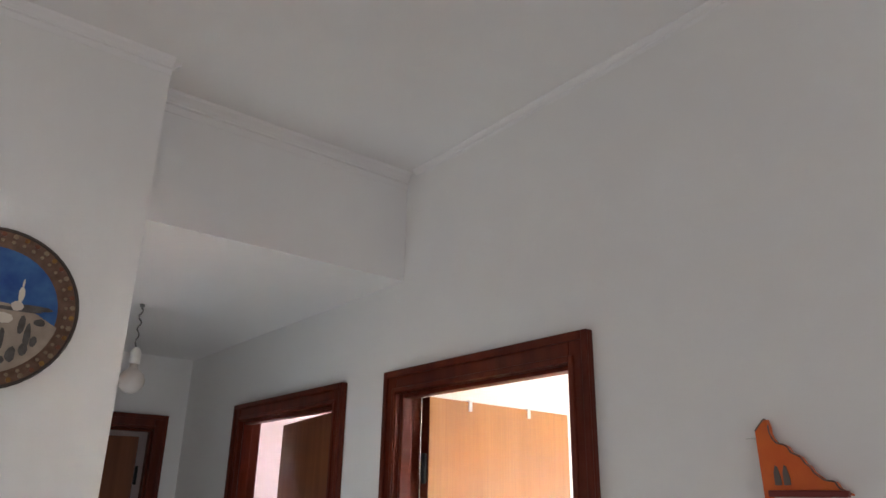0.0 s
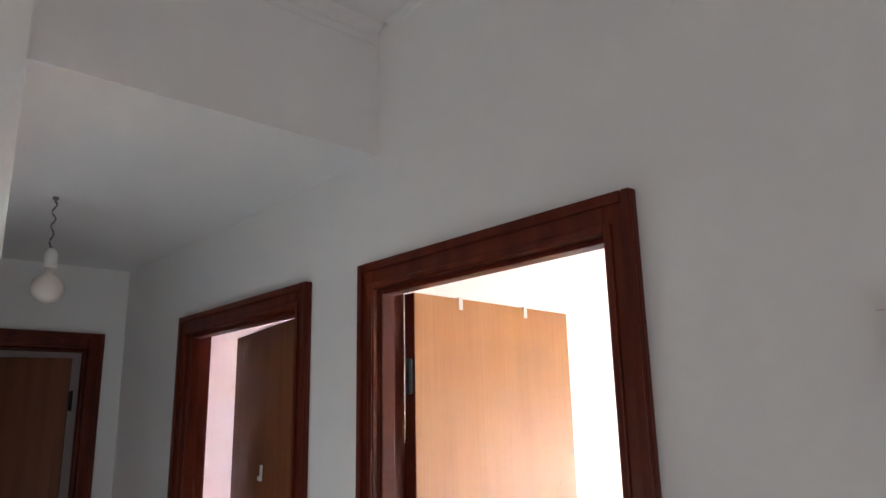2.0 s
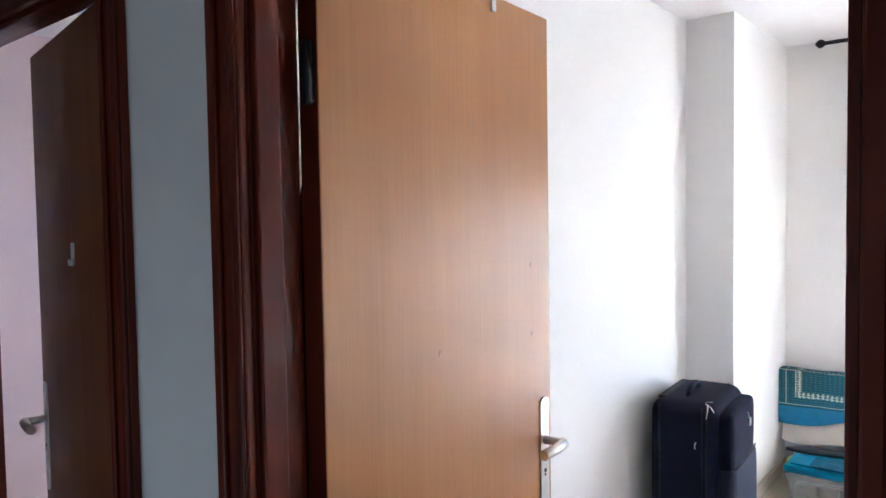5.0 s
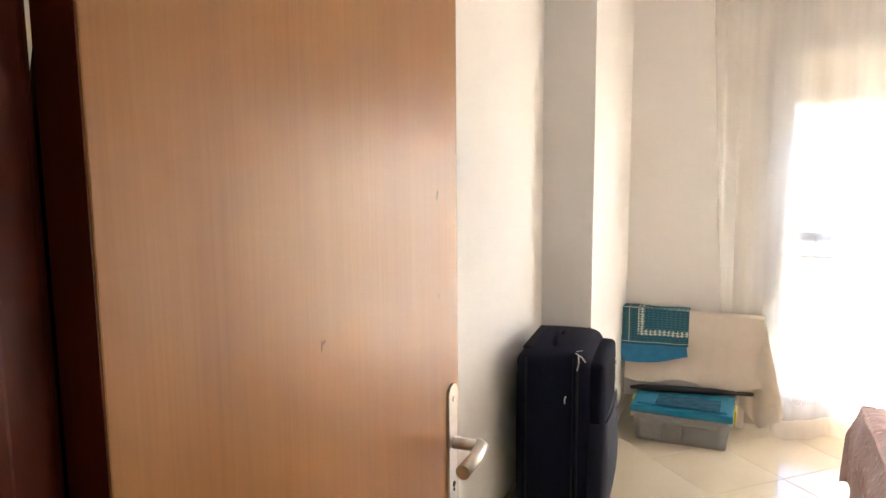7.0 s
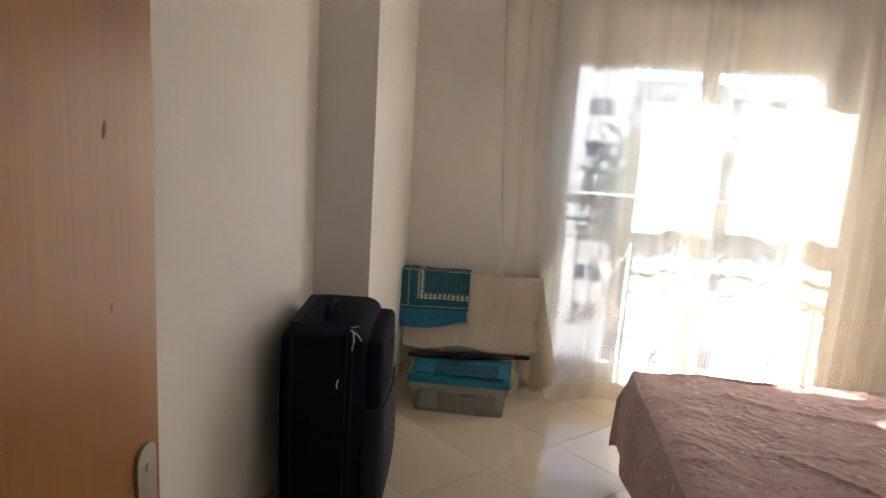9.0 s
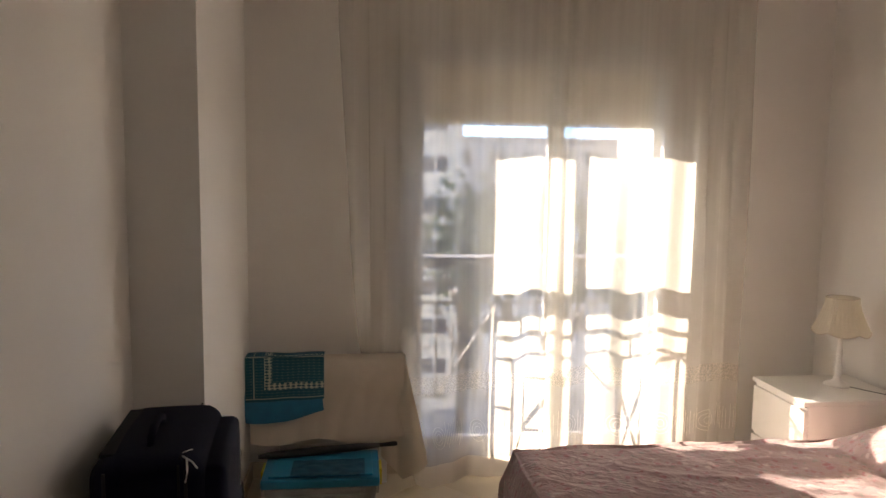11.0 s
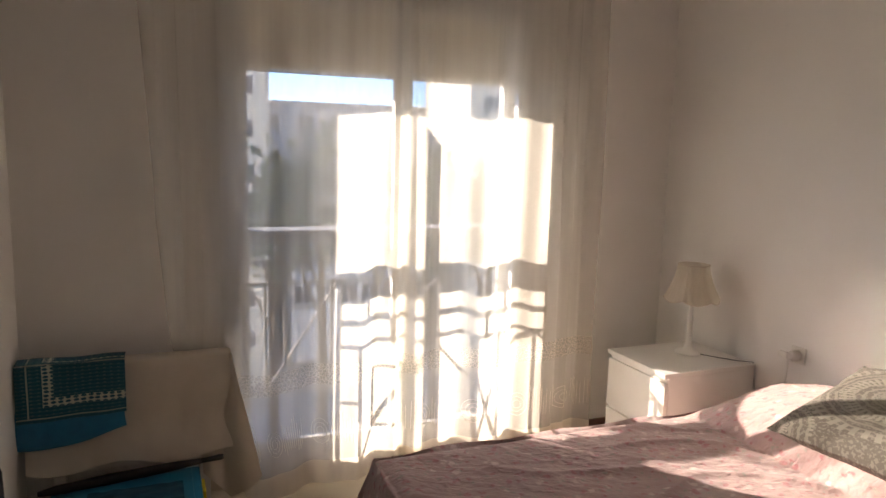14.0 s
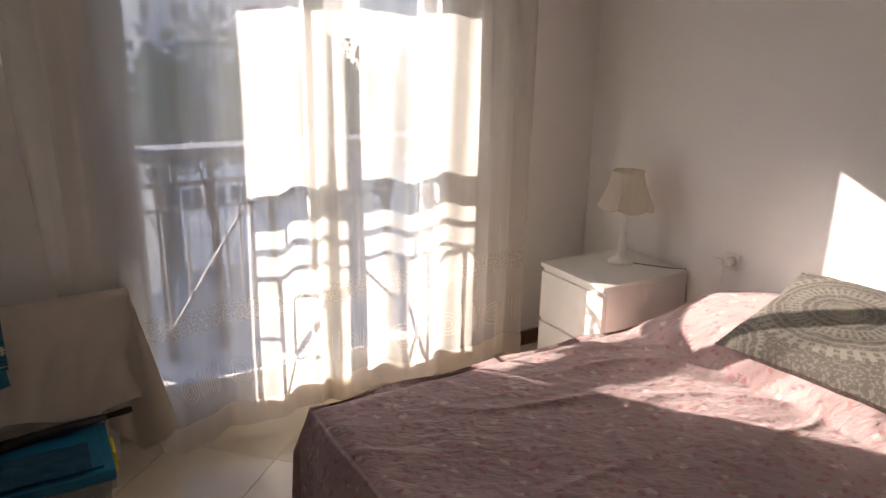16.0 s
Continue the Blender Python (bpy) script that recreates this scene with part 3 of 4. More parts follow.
def coat_side(u, v):
    a = 6.2832 * u
    spread = .62 + .38 * min(1.0, v * 3.2)
    fold_depth = 1 + .10 * math.sin(7 * a + 2 * v) * v
    return (.262 + .152 * spread * fold_depth * math.cos(a), .946 + .034 * (.5 + .5 * min(1.0, v * 3)) * math.sin(a), 1.74 - .98 * v - .03 * abs(math.cos(a)) * (1 - v))


bm = bmesh.new()
b_grid(bm, coat_side, 72, 30)
part("coat_body", bm, coat_cloth, coat)
bm = bmesh.new()
b_tube(bm, [(.290, .905, 2.03), (.285, .925, 1.98), (.262, .946, 1.86), (.262, .946, 1.73)], .004, 6)
part("hanging_loop", bm, coat_cloth, coat)

# ---- hall things ----
plate = thing("wall_plate_dish", (-1.289, .70, 1.918), "round painted ceramic dish with brown patterned rim on a white wall", "decorative plate")


def wall_xz(y):
    return lambda u, v, w: (u, y - w, v)


def wall_yz(x):
    return lambda u, v, w: (x - w, u, v)


def disc(cx, cz, r, n=48):
    return [(cx + r * math.cos(6.2832 * k / n), cz + r * math.sin(6.2832 * k / n)) for k in range(n)]


CX, CZ = -1.279, 2.090
dull_gold, rust = mat("dull_gold_dabs", (.30, .22, .13), .5, col2=(.2, .13, .07), scale=60), mat("rust_glaze", (.20, .06, .02), .4, col2=(.12, .035, .015), scale=60)
bm = bmesh.new()
turn = Matrix.Translation((CX, .699, CZ)) @ Matrix.Rotation(radians(90), 4, "X")
b_lathe(bm, (0, 0, 0), [(.03, 0), (.12, .004), (.180, .022), (.187, .024), (.187, .028), (.180, .029), (.135, .014), (.001, .010)], 64)
bm.transform(turn)
part("dish_body", bm, mat("brown_glazed_rim", (.10, .045, .02), .35, col2=(.17, .09, .05), scale=40), plate)
bm = bmesh.new()
b_tube(bm, [(CX + .184 * math.cos(a / 48 * 6.2832), .671, CZ + .184 * math.sin(a / 48 * 6.2832)) for a in range(49)], .0045, 6, False)
part("edge_ring", bm, mat("dark_rim", (.05, .035, .025), .4), plate)
for k in range(44):
    a = 6.2832 * k / 44
    for rad, size, dep in ((.173, .0062, .672), (.160, .0042, .676)):
        bm = bmesh.new()
        cx, cz = CX + rad * math.cos(a + (.07 if rad < .16 else 0)), CZ + rad * math.sin(a + (.07 if rad < .16 else 0))
        b_plate(bm, [(cx + size * math.cos(1.0472 * j + k), cz + size * math.sin(1.0472 * j + k)) for j in range(6)], wall_xz(dep + .004), .007)
        part("rim_bead", bm, (gold, dull_gold, rust)[k % 3] if rad > .16 else dull_gold, plate)
bm = bmesh.new()
b_plate(bm, disc(CX, CZ, .151), wall_xz(.688), .006)
part("painted_sky", bm, mat("painted_blue_glaze", (.008, .06, .26), .3, col2=(.05, .16, .38), scale=18), plate)
bm = bmesh.new()
land = [(CX + .150 * math.cos(radians(a)), CZ + .150 * math.sin(radians(a))) for a in range(188, 353, 6)]
b_plate(bm, land + [(CX + .10, CZ + .0), (CX + .04, CZ + .015), (CX - .03, CZ + .02), (CX - .09, CZ + .01)], wall_xz(.6815), .003)
part("painted_land", bm, mat("painted_sand_glaze", (.42, .33, .25), .4, col2=(.28, .22, .17), scale=22), plate)
dark_paint = mat("painted_dark_glaze", (.06, .05, .04), .4, col2=(.11, .10, .09), scale=50)
rng = random.Random(4)
for cx, cz, w, h, m in ((-.01, .03, .045, .06, cream_cloth), (-.06, .02, .05, .04, cream_cloth), (.058, .012, .022, .022, board), (-.02, .0, .06, .012, dark_paint),
                        (.05, .004, .10, .008, dark_paint), (.04, -.07, .012, .05, dark_paint), (.075, -.03, .014, .04, dark_paint), (.09, -.055, .012, .05, dark_paint),
                        (-.05, -.10, .05, .03, dark_paint), (.02, -.09, .03, .02, dark_paint),
                        (.062, .040, .011, .034, cream_cloth), (.062, .066, .004, .018, cream_cloth), (.095, .012, .07, .012, dark_paint), (.105, -.065, .012, .022, dark_paint),
                        (.088, -.085, .016, .026, dark_paint), (.065, -.10, .018, .030, dark_paint), (.04, -.115, .030, .020, dark_paint), (.110, -.02, .020, .016, dark_paint),
                        (.03, -.02, .050, .022, cream_cloth), (-.02, -.03, .040, .030, board), (-.075, -.05, .03, .05, board)):
    bm = bmesh.new()
    pts = [(CX + cx + w / 2 * math.cos(6.28 * j / 9) * (1 + .3 * rng.random()), CZ + cz + h / 2 * math.sin(6.28 * j / 9) * (1 + .3 * rng.random())) for j in range(9)]
    b_plate(bm, pts, wall_xz(.6780), .0015 + .0006 * rng.random())
    part("painted_house" if m is not dark_paint else "painted_tree", bm, m, plate)

# key holder: three small painted wooden houses on the wall
keys = thing("key_rack", (0, -.52, 1.54), "wooden wall decoration of small painted orange and blue house shapes", "wall decoration")
P = wall_yz(-.002)
bm = bmesh.new()
b_plate(bm, [(-.445, 1.70), (-.475, 1.66), (-.60, 1.66), (-.60, 1.50), (-.452, 1.50)], P, .006)
part("backing_board", bm, board, keys)
bm = bmesh.new()
wave = [(-.464, 1.829), (-.436, 1.804), (-.4385, 1.72), (-.441, 1.653), (-.456, 1.655), (-.459, 1.662), (-.66, 1.662)]
slope = [(-.66, 1.665), (-.645, 1.672), (-.635, 1.676), (-.625, 1.690), (-.610, 1.692), (-.600, 1.694), (-.588, 1.702), (-.578, 1.709), (-.570, 1.722), (-.560, 1.728), (-.550, 1.742),
         (-.538, 1.748), (-.527, 1.752), (-.518, 1.766), (-.507, 1.771), (-.492, 1.774), (-.482, 1.784), (-.476, 1.797), (-.474, 1.815), (-.470, 1.828)]
b_plate(bm, wave + slope, lambda u, v, w: (-.009 - w, u, v), .014)
part("roof_piece", bm, orange_paint, keys)
bm = bmesh.new()
for (y0, z0), (y1, z1) in zip([(-.436, 1.804), (-.464, 1.829)] + slope[::-1][1:], [(-.464, 1.829), (-.470, 1.828)] + slope[::-1][2:]):
    b_tube(bm, [(-.023, y0, z0), (-.023, y1, z1)], .0018, 5)
part("dark_edge", bm, grey_paint, keys)
bm = bmesh.new()
b_box(bm, (-.036, -.66, 1.658), (-.0235, -.460, 1.672), .003)
part("ledge", bm, red_paint, keys, "dark red painted ledge")
for y in (-.483, -.507):
    bm = bmesh.new()
    b_plate(bm, [(y + .008, 1.683), (y + .0085, 1.71), (y + .003, 1.726), (y - .003, 1.722), (y - .009, 1.70), (y - .010, 1.683)], lambda u, v, w: (-.0235 - w, u, v), .0015)
    part("small_window", bm, grey_paint, keys, "grey painted arched window")
bm = bmesh.new()
b_plate(bm, [(-.527, 1.643), (-.505, 1.630), (-.488, 1.612), (-.476, 1.597), (-.474, 1.575), (-.480, 1.555), (-.487, 1.53), (-.487, 1.47), (-.575, 1.47), (-.58, 1.55), (-.585, 1.59), (-.565, 1.609), (-.545, 1.630)],
        lambda u, v, w: (-.009 - w, u, v), .012)
part("domed_house", bm, teal_paint, keys, "teal blue painted domed house")
bm = bmesh.new()
b_plate(bm, [(-.4415, 1.547), (-.472, 1.545), (-.478, 1.47), (-.445, 1.47)], lambda u, v, w: (-.009 - w, u, v), .008)
part("square_house", bm, blue_paint, keys, "cornflower blue painted block")
for z in (1.566, 1.550):
    bm = bmesh.new()
    b_tube(bm, [(-.021, -.526, z), (-.0235, -.526, z)], .0055, 12)
    part("dot", bm, black_plastic, keys)
bm = bmesh.new()
b_tube(bm, [(0, -.42, 1.789), (-.02, -.417, 1.788), (-.03, -.412, 1.786)], .001, 6)
part("nail", bm, chrome, keys)
keys.location, keys.scale = (0, -.474, 1.6135), (1, .74, .86)

# bulb on a bare wire in the corridor
bulb = thing("ceiling_bulb", (-.635, 1.906, LOW_TOP), "bare round bulb on a twisted wire under the corridor ceiling", "ceiling lamp")
bm = bmesh.new()
b_lathe(bm, (-.635, 1.906, LOW_TOP - .012), [(.006, 0), (.010, .004), (.010, .012)], 16)
part("ceiling_hook", bm, wire, bulb)
bm = bmesh.new()
b_tube(bm, [(-.635 + .006 * math.sin(k * 1.1), 1.906 + .006 * math.cos(k * 1.4), LOW_TOP - .012 - .0095 * k) for k in range(21)], .0035, 6)
part("wire", bm, wire, bulb)
bm = bmesh.new()
b_lathe(bm, (-.63, 1.906, 2.205), [(.014, 0), (.021, .004), (.021, .05), (.012, .066), (.006, .07)], 20)
part("lamp_holder", bm, white_lacquer, bulb)
bm = bmesh.new()
b_lathe(bm, (-.63, 1.906, 2.085), [(.004, 0)] + [(.052 * math.sin(math.pi * k / 14), .052 - .052 * math.cos(math.pi * k / 14)) for k in range(1, 13)] + [(.016, .108), (.015, .125)], 28)
part("globe", bm, bulb_glass, bulb)

switch = thing("light_switch", (0, 2.55, 1.10), "white square light switch on the corridor wall", "light switch")
bm = bmesh.new()
b_box(bm, (-.010, 2.51, 1.07), (-.0005, 2.59, 1.15), .003)
part("plate", bm, white_lacquer, switch)
bm = bmesh.new()
b_box(bm, (-.016, 2.528, 1.083), (-.0105, 2.572, 1.137), .002)
part("rocker", bm, white_lacquer, switch)

# ---- balcony window ----
win = thing("window_1", (3.94, -.32, 0), "white two-leaf balcony window behind sheer curtains, shutter partly down", "window", kind="structure")
YL, YR = .345, -1.025
for nm, a, b in (("window_frame", (3.935, YL - .03, 0), (3.985, YL + .004, 2.128)), ("window_frame", (3.935, YR - .004, 0), (3.985, YR + .03, 2.128)),
                 ("window_frame", (3.935, YR + .031, 2.085), (3.985, YL - .031, 2.128)), ("window_sill", (3.935, YR + .031, .001), (3.985, YL - .031, .03))):
    part(nm, box_of(a, b, .003), white_alu, win)
for y0, y1, nm in ((YL - .033, -.368, "casement"), (-.424, YR + .033, "casement")):
    lo, hi = min(y0, y1), max(y0, y1)
    leafw = thing(nm, (3.94, hi, 0), "", "", kind="")
    leafw.parent = win
    leafw.location = Vector((3.94, hi, 0)) - ORIGIN["window_1"]
    bm = bmesh.new()
    wl, wh = (.012, .042) if y0 > 0 else (.042, .012)
    for a, b in (((3.922, lo, .032), (3.962, lo + wl, 2.083)), ((3.922, hi - wh, .032), (3.962, hi, 2.083)),
                 ((3.924, lo + wl, .032), (3.960, hi - wh, .20)), ((3.924, lo + wl, 2.03), (3.960, hi - wh, 2.083))):
        b_box(bm, a, b, .003)
    part("sash_frame", bm, white_alu, leafw)
    pn = part("pane", box_of((3.938, lo + wl + .001, .201), (3.944, hi - wh - .001, 2.029)), glass, leafw)
    pn.visible_shadow = False
bm = bmesh.new()
b_box(bm, (3.918, -.423, .032), (3.962, -.369, 2.084), .004)
part("meeting_stile", bm, white_alu, win)
bm = bmesh.new()
b_tube(bm, [(3.917, -.396, 1.02), (3.900, -.396, 1.02), (3.897, -.396, .94)], .008, 10)
part("window_handle", bm, white_alu, win)

structure("shutter_guide", (4.14, -1.03, 0), (4.195, -.985, 2.13), white_alu)
shutter = thing("roller_shutter", (4.10, -.32, 1.735), "cream plastic roller shutter pulled down a third of the way", "shutter", kind="structure")
for k in range(8):
    z = 1.782 + .05 * k
    bm = bmesh.new()
    b_plate(bm, [(4.169, z), (4.174, z + .002), (4.178, z + .024), (4.174, z + .046), (4.171, z + .050), (4.169, z + .050), (4.167, z + .046), (4.158, z + .041), (4.156, z + .024), (4.158, z + .009), (4.167, z + .004)], lambda u, v, w: (u, -.984 + w, v), .243 + .984)
    part("slat", bm, shutter_mat, shutter)
part("bottom_rail", box_of((4.162, -.984, 1.770), (4.178, .242, 1.7805), .002), white_alu, shutter)
strap = thing("shutter_strap_box", (3.95, -1.18, .96), "white shutter strap with its winder beside the balcony window", "shutter strap")
part("strap", box_of((3.962, -1.185, 1.1), (3.9695, -1.171, 2.14), .0), cream_cloth, strap)
part("strap_guide", box_of((3.952, -1.192, 2.14), (3.9695, -1.164, 2.18), .003), white_alu, strap)
part("winder", box_of((3.957, -1.195, .96), (3.9695, -1.161, 1.10), .004), white_alu, strap)

# balcony rail of flat and round bars
rail = thing("balcony_railing", (4.2, -.32, .0), "grey painted iron balcony railing with geometric bars outside the window", "railing")
XR = 4.215


def bar(y0, z0, y1, z1, w=.012, name="bar", d=.012):
    bm = bmesh.new()
    L = math.hypot(y1 - y0, z1 - z0)
    t = Matrix.Translation((XR, y0, z0)) @ Matrix.Rotation(math.atan2(z1 - z0, y1 - y0), 4, "X")
    b_box(bm, (-d / 2, 0, -w / 2), (d / 2, L, w / 2), 0, t)
    part(name, bm, iron, rail)


part("handrail", box_of((4.085, -.965, 1.078), (4.235, .243, 1.090), .003), iron, rail, "broad flat handrail")
bar(-.965, 1.045, .245, 1.045, .052, "rail_bar")
bar(-.965, .934, .245, .934, .024, "rail_bar")
bar(-.965, .832, .245, .832, .015, "rail_bar")
bar(-.965, .318, .245, .318, .014, "rail_bar")
for y in (.238, .104, -.206, -.548, -.86, -.955):
    bar(y, .934, y, 1.0775, .012, "short_bar")
for y in (.238, -.019, -.438, -.955):
    bar(y, .832, y, .934, .012, "short_bar")
for y in (.238, .155, -.20, -.39, -.51, -.70, -.955):
    bar(y, .318 if -.9 < y < .2 else -.003, y, .832, .012, "upright")
for c in (-.19,):
    bar(c, .84, .155, .318, .012, "diagonal_bar")
    bar(c, .832, -.39, .63, .012, "diagonal_bar")
bar(.067, .714, -.09, .714, .010)
bar(.067, .449, -.09, .449, .010)
bar(.067, .449, .067, .714, .010)
bar(-.09, .449, -.09, .714, .010)
bar(-.15, .449, -.15, .832, .010)
bar(.238, .59, .155, .59, .010)
bar(-.39, .65, -.51, .32, .011, "diagonal_bar")
bar(-.51, .65, -.39, .32, .011, "diagonal_bar")
bar(-.51, .65, -.70, .832, .011, "diagonal_bar")
bar(-.70, .832, -.955, .58, .011, "diagonal_bar")

# ---- curtains ----
XC, ZT = 3.795, 2.465


def fold(y, z):
    """How far the cloth stands off its plane at y, z."""
    side = max(0.0, min(1.0, (y - .28) / .25)) + max(0.0, min(1.0, (-1.02 - y) / .15))
    mid = math.exp(-((y + .40) / .07) ** 2)
    k = .55 + .45 * min(1, max(0, (ZT - z) / 1.2))
    w = .021 * math.sin(20 * y + .9 + .35 * math.sin(3 * z)) + .008 * math.sin(47 * y + 1.3 * z) + .004 * noise.noise((9 * y, 1.5 * z, 3))
    w += side * .018 * math.sin(44 * y + .8 * math.sin(2 * z)) + mid * .016 * math.sin(80 * y)
    back = min(1, max(0, (y - .30) / .06)) * min(1, max(0, (.80 - z) / .15))
    return w * k * (1 - .6 * back) + .125 * back


def hem(y):
    return .012 + .045 * min(1, max(0, (.24 - y) / .35)) + .010 * math.sin(9 * y)


def curtain(name, ya, yb, gather, back=0.0, lap=0.0):
    """ya, yb: its two side edges at the rod; gather(z) moves its first edge; back: how far it hangs behind; lap: how far the cloth overlaps its neighbour."""
    c = thing(name, (XC, (ya + yb) / 2, 0), "sheer off-white voile curtain with lace bands before the balcony window", "curtain", "curtains")

    def at(u, v, off=0.0, lo=0.0, hi=1.0):
        v = lo + (hi - lo) * v
        y = ya + (yb - ya) * u
        z0 = hem(y)
        z = z0 + (ZT - z0) * v
        g = gather(z) if ya > 0 else 0.0
        y2 = y + g * (1 - u) ** 2 + (lap * u ** 6 if ya > 0 else lap * (1 - u) ** 6)
        # the gathers at both sides and where the two cloths meet double back on themselves
        side = max(0.0, min(1.0, (y2 - .30) / .2)) + max(0.0, min(1.0, (-1.04 - y2) / .12)) + .8 * math.exp(-((y2 + .40) / .07) ** 2)
        pleat = min(1.0, side) * (.55 + .45 * noise.noise((y2 * 6, z * .5, 9)))
        return (XC + fold(y2, z) + off + back * (.3 + .7 * max(0.0, 1 - abs(y2 + .40) / .3)), y2 + pleat * .024 * math.sin(88 * y2 + 1.2 + .5 * math.sin(1.7 * z)) * min(1.0, 8 * u, 8 * (1 - u)), z)

    bm = bmesh.new()
    b_grid(bm, lambda u, v: at(u, v), 240, 44)
    part("cloth", bm, voile, c)
    bm = bmesh.new()
    b_grid(bm, lambda u, v: at(u, v, -.003, 0, .042), 150, 2)
    part("hem", bm, voile_thick, c, "opaque double hem")
    bm = bmesh.new()
    b_grid(bm, lambda u, v: at(u, v, -.003, .179, .216), 150, 2)
    part("lace_band", bm, voile_lace, c, "white lace insert band")
    # embroidered rings and tufts low on the cloth
    rnd = random.Random(7)
    bm = bmesh.new()
    n = int(abs(yb - ya) / .27)
    for k in range(n + 1):
        u0 = (k + .35) / (n + 1)
        for r in (.016, .030, .045):
            pts = []
            for j in range(17):
                a = 6.2832 * j / 16
                u = u0 + r * math.cos(a) / abs(yb - ya)
                v = .095 + r * 1.25 * math.sin(a) / ZT
                pts.append(at(u, v, -.005))
            b_tube(bm, pts, .0011, 4, False)
        for j in range(10):
            u = u0 + (.055 + .012 * j) / abs(yb - ya)
            if u < 1:
                v = .07 + .015 * rnd.random()
                b_tube(bm, [at(u, v, -.005), at(u + .004 * rnd.random(), v + .035 + .02 * rnd.random(), -.005)], .0010, 4)
    part("embroidery", bm, voile_thick, c, "raised white embroidered rings and sprigs", "stuff")
    bm = bmesh.new()
    b_box(bm, (XC - .035, min(ya, yb), ZT - .01), (XC + .035, max(ya, yb), ZT + .03), .006)
    part("heading", bm, voile_thick, c, "gathered heading on the rod")
    return c


curtain("curtain", .66, -.402, lambda z: -.05 * min(1, max(0, (2.2 - z) / .9)) - .05 * min(1, max(0, (1.2 - z) / .6)) - .27 * min(1, max(0, (.64 - z) / .62)), 0.0, -.055)
curtain("curtain", -.396, -1.33, lambda z: 0, .016, .055)

rod = thing("curtain_rod", (XC, -.3, 2.5), "dark metal curtain rod with round finials on wall brackets", "curtain rod")
part("rod", (lambda bm: (b_tube(bm, [(XC, .86, 2.51), (XC, -1.38, 2.51)], .011, 12), bm)[1])(bmesh.new()), black_metal, rod)
for y, s in ((.86, 1), (-1.38, -1)):
    bm = bmesh.new()
    b_tube(bm, [(XC, y, 2.51), (XC, y + s * .012, 2.51), (XC, y + s * .03, 2.51), (XC, y + s * .048, 2.51)], [.011, .022, .024, .008], 14)
    part("finial", bm, black_metal, rod)
for y in (.62, -1.33):
    bm = bmesh.new()
    b_tube(bm, [(XC, y, 2.495), (XC + .05, y, 2.485), (3.969, y, 2.485)], .007, 8)
    b_box(bm, (3.962, y - .016, 2.44), (3.9698, y + .016, 2.53), .002)
    part("bracket", bm, black_metal, rod)

# ---- low heater with a cloth thrown over it, by the window ----
heater = thing("radiator", (3.93, .71, 0), "low white panel radiator covered by a cream cloth, by the window", "radiator")
part("panel", box_of((3.856, .37, .20), (3.892, 1.055, .625), .008), white_lacquer, heater)
for y in (.45, .97):
    part("foot", box_of((3.852, y - .02, 0), (3.900, y + .02, .20), .004), white_lacquer, heater)
cloth = thing("throw_cloth", (3.9, .71, .26), "cream cotton cloth draped over a low radiator, trailing to the floor", "cloth")


def drape(u, v):
    """u from the pillar to the free end, v from the back over the top and down."""
    y = 1.075 - .73 * u
    s = .86 * v
    if s < .06:
        x, z = 3.905 - s, .639
    else:
        f = s - .06
        x, z = 3.842 - .012 * math.sin(f * 9) - .03 * f, .637 - f * (.50 + .02 * math.sin(11 * u))
    wr = .006 * noise.noise((6 * y, 5 * z, 1)) + .003 * math.sin(26 * u + 5 * v)
    return (x - abs(wr), y, z)


bm = bmesh.new()
b_grid(bm, drape, 60, 40)
part("front_fall", bm, cream_cloth, cloth)


def trail(u, v):
    """The end of the cloth: from the top corner it falls in folds to a point on the floor."""
    left, right = .362 + .11 * min(1, 2.2 * v), .345 - .105 * v
    y = left + (right - left) * u + .008 * math.sin(9 * u + 3 * v) * v
    x = 3.866 - .050 * u - .040 * v * u - .020 * math.sin(9.5 * u) * v
    z = .636 - v * (.50 + .115 * (1 - abs(2 * u - 1.1)))
    return (x, y, z)


bm = bmesh.new()
b_grid(bm, trail, 26, 40)
part("corner_fall", bm, cream_cloth, cloth)

towel = thing("patterned_scarf", (3.86, .93, .50), "folded teal patterned scarf with shiny blue edge over a cream cloth", "scarf")


def tow(u, v, off=0.0):
    y = 1.095 - .365 * u
    z = .650 - v
    return (3.822 - off - .03 * v - .004 * math.sin(13 * u + 20 * v) - .004 * noise.noise((8 * y, 9 * z, 5)), y, z)


bm = bmesh.new()
b_grid(bm, lambda u, v: tow(u, v * (.215 - .012 * u), .008), 30, 20, True)
part("patterned_fold", bm, towel_mat, towel)
bm = bmesh.new()
b_grid(bm, lambda u, v: tow(u - .02 * math.sin(3 * v), .15 + v * (.165 - .045 * u ** 1.5 + .012 * math.sin(4 * u)), .002), 30, 16)
part("satin_edge", bm, turq, towel, "shiny turquoise satin underside")
bm = bmesh.new()
b_grid(bm, lambda u, v: (3.902 - .09 * v, 1.095 - .365 * u, .652 + .003 * math.sin(9 * u)), 20, 4, True)
part("top_fold", bm, towel_mat, towel)

# storage box
sbox = thing("storage_box", (3.73, .70, 0), "half-full clear plastic storage box with blue lid and yellow clips", "storage box")


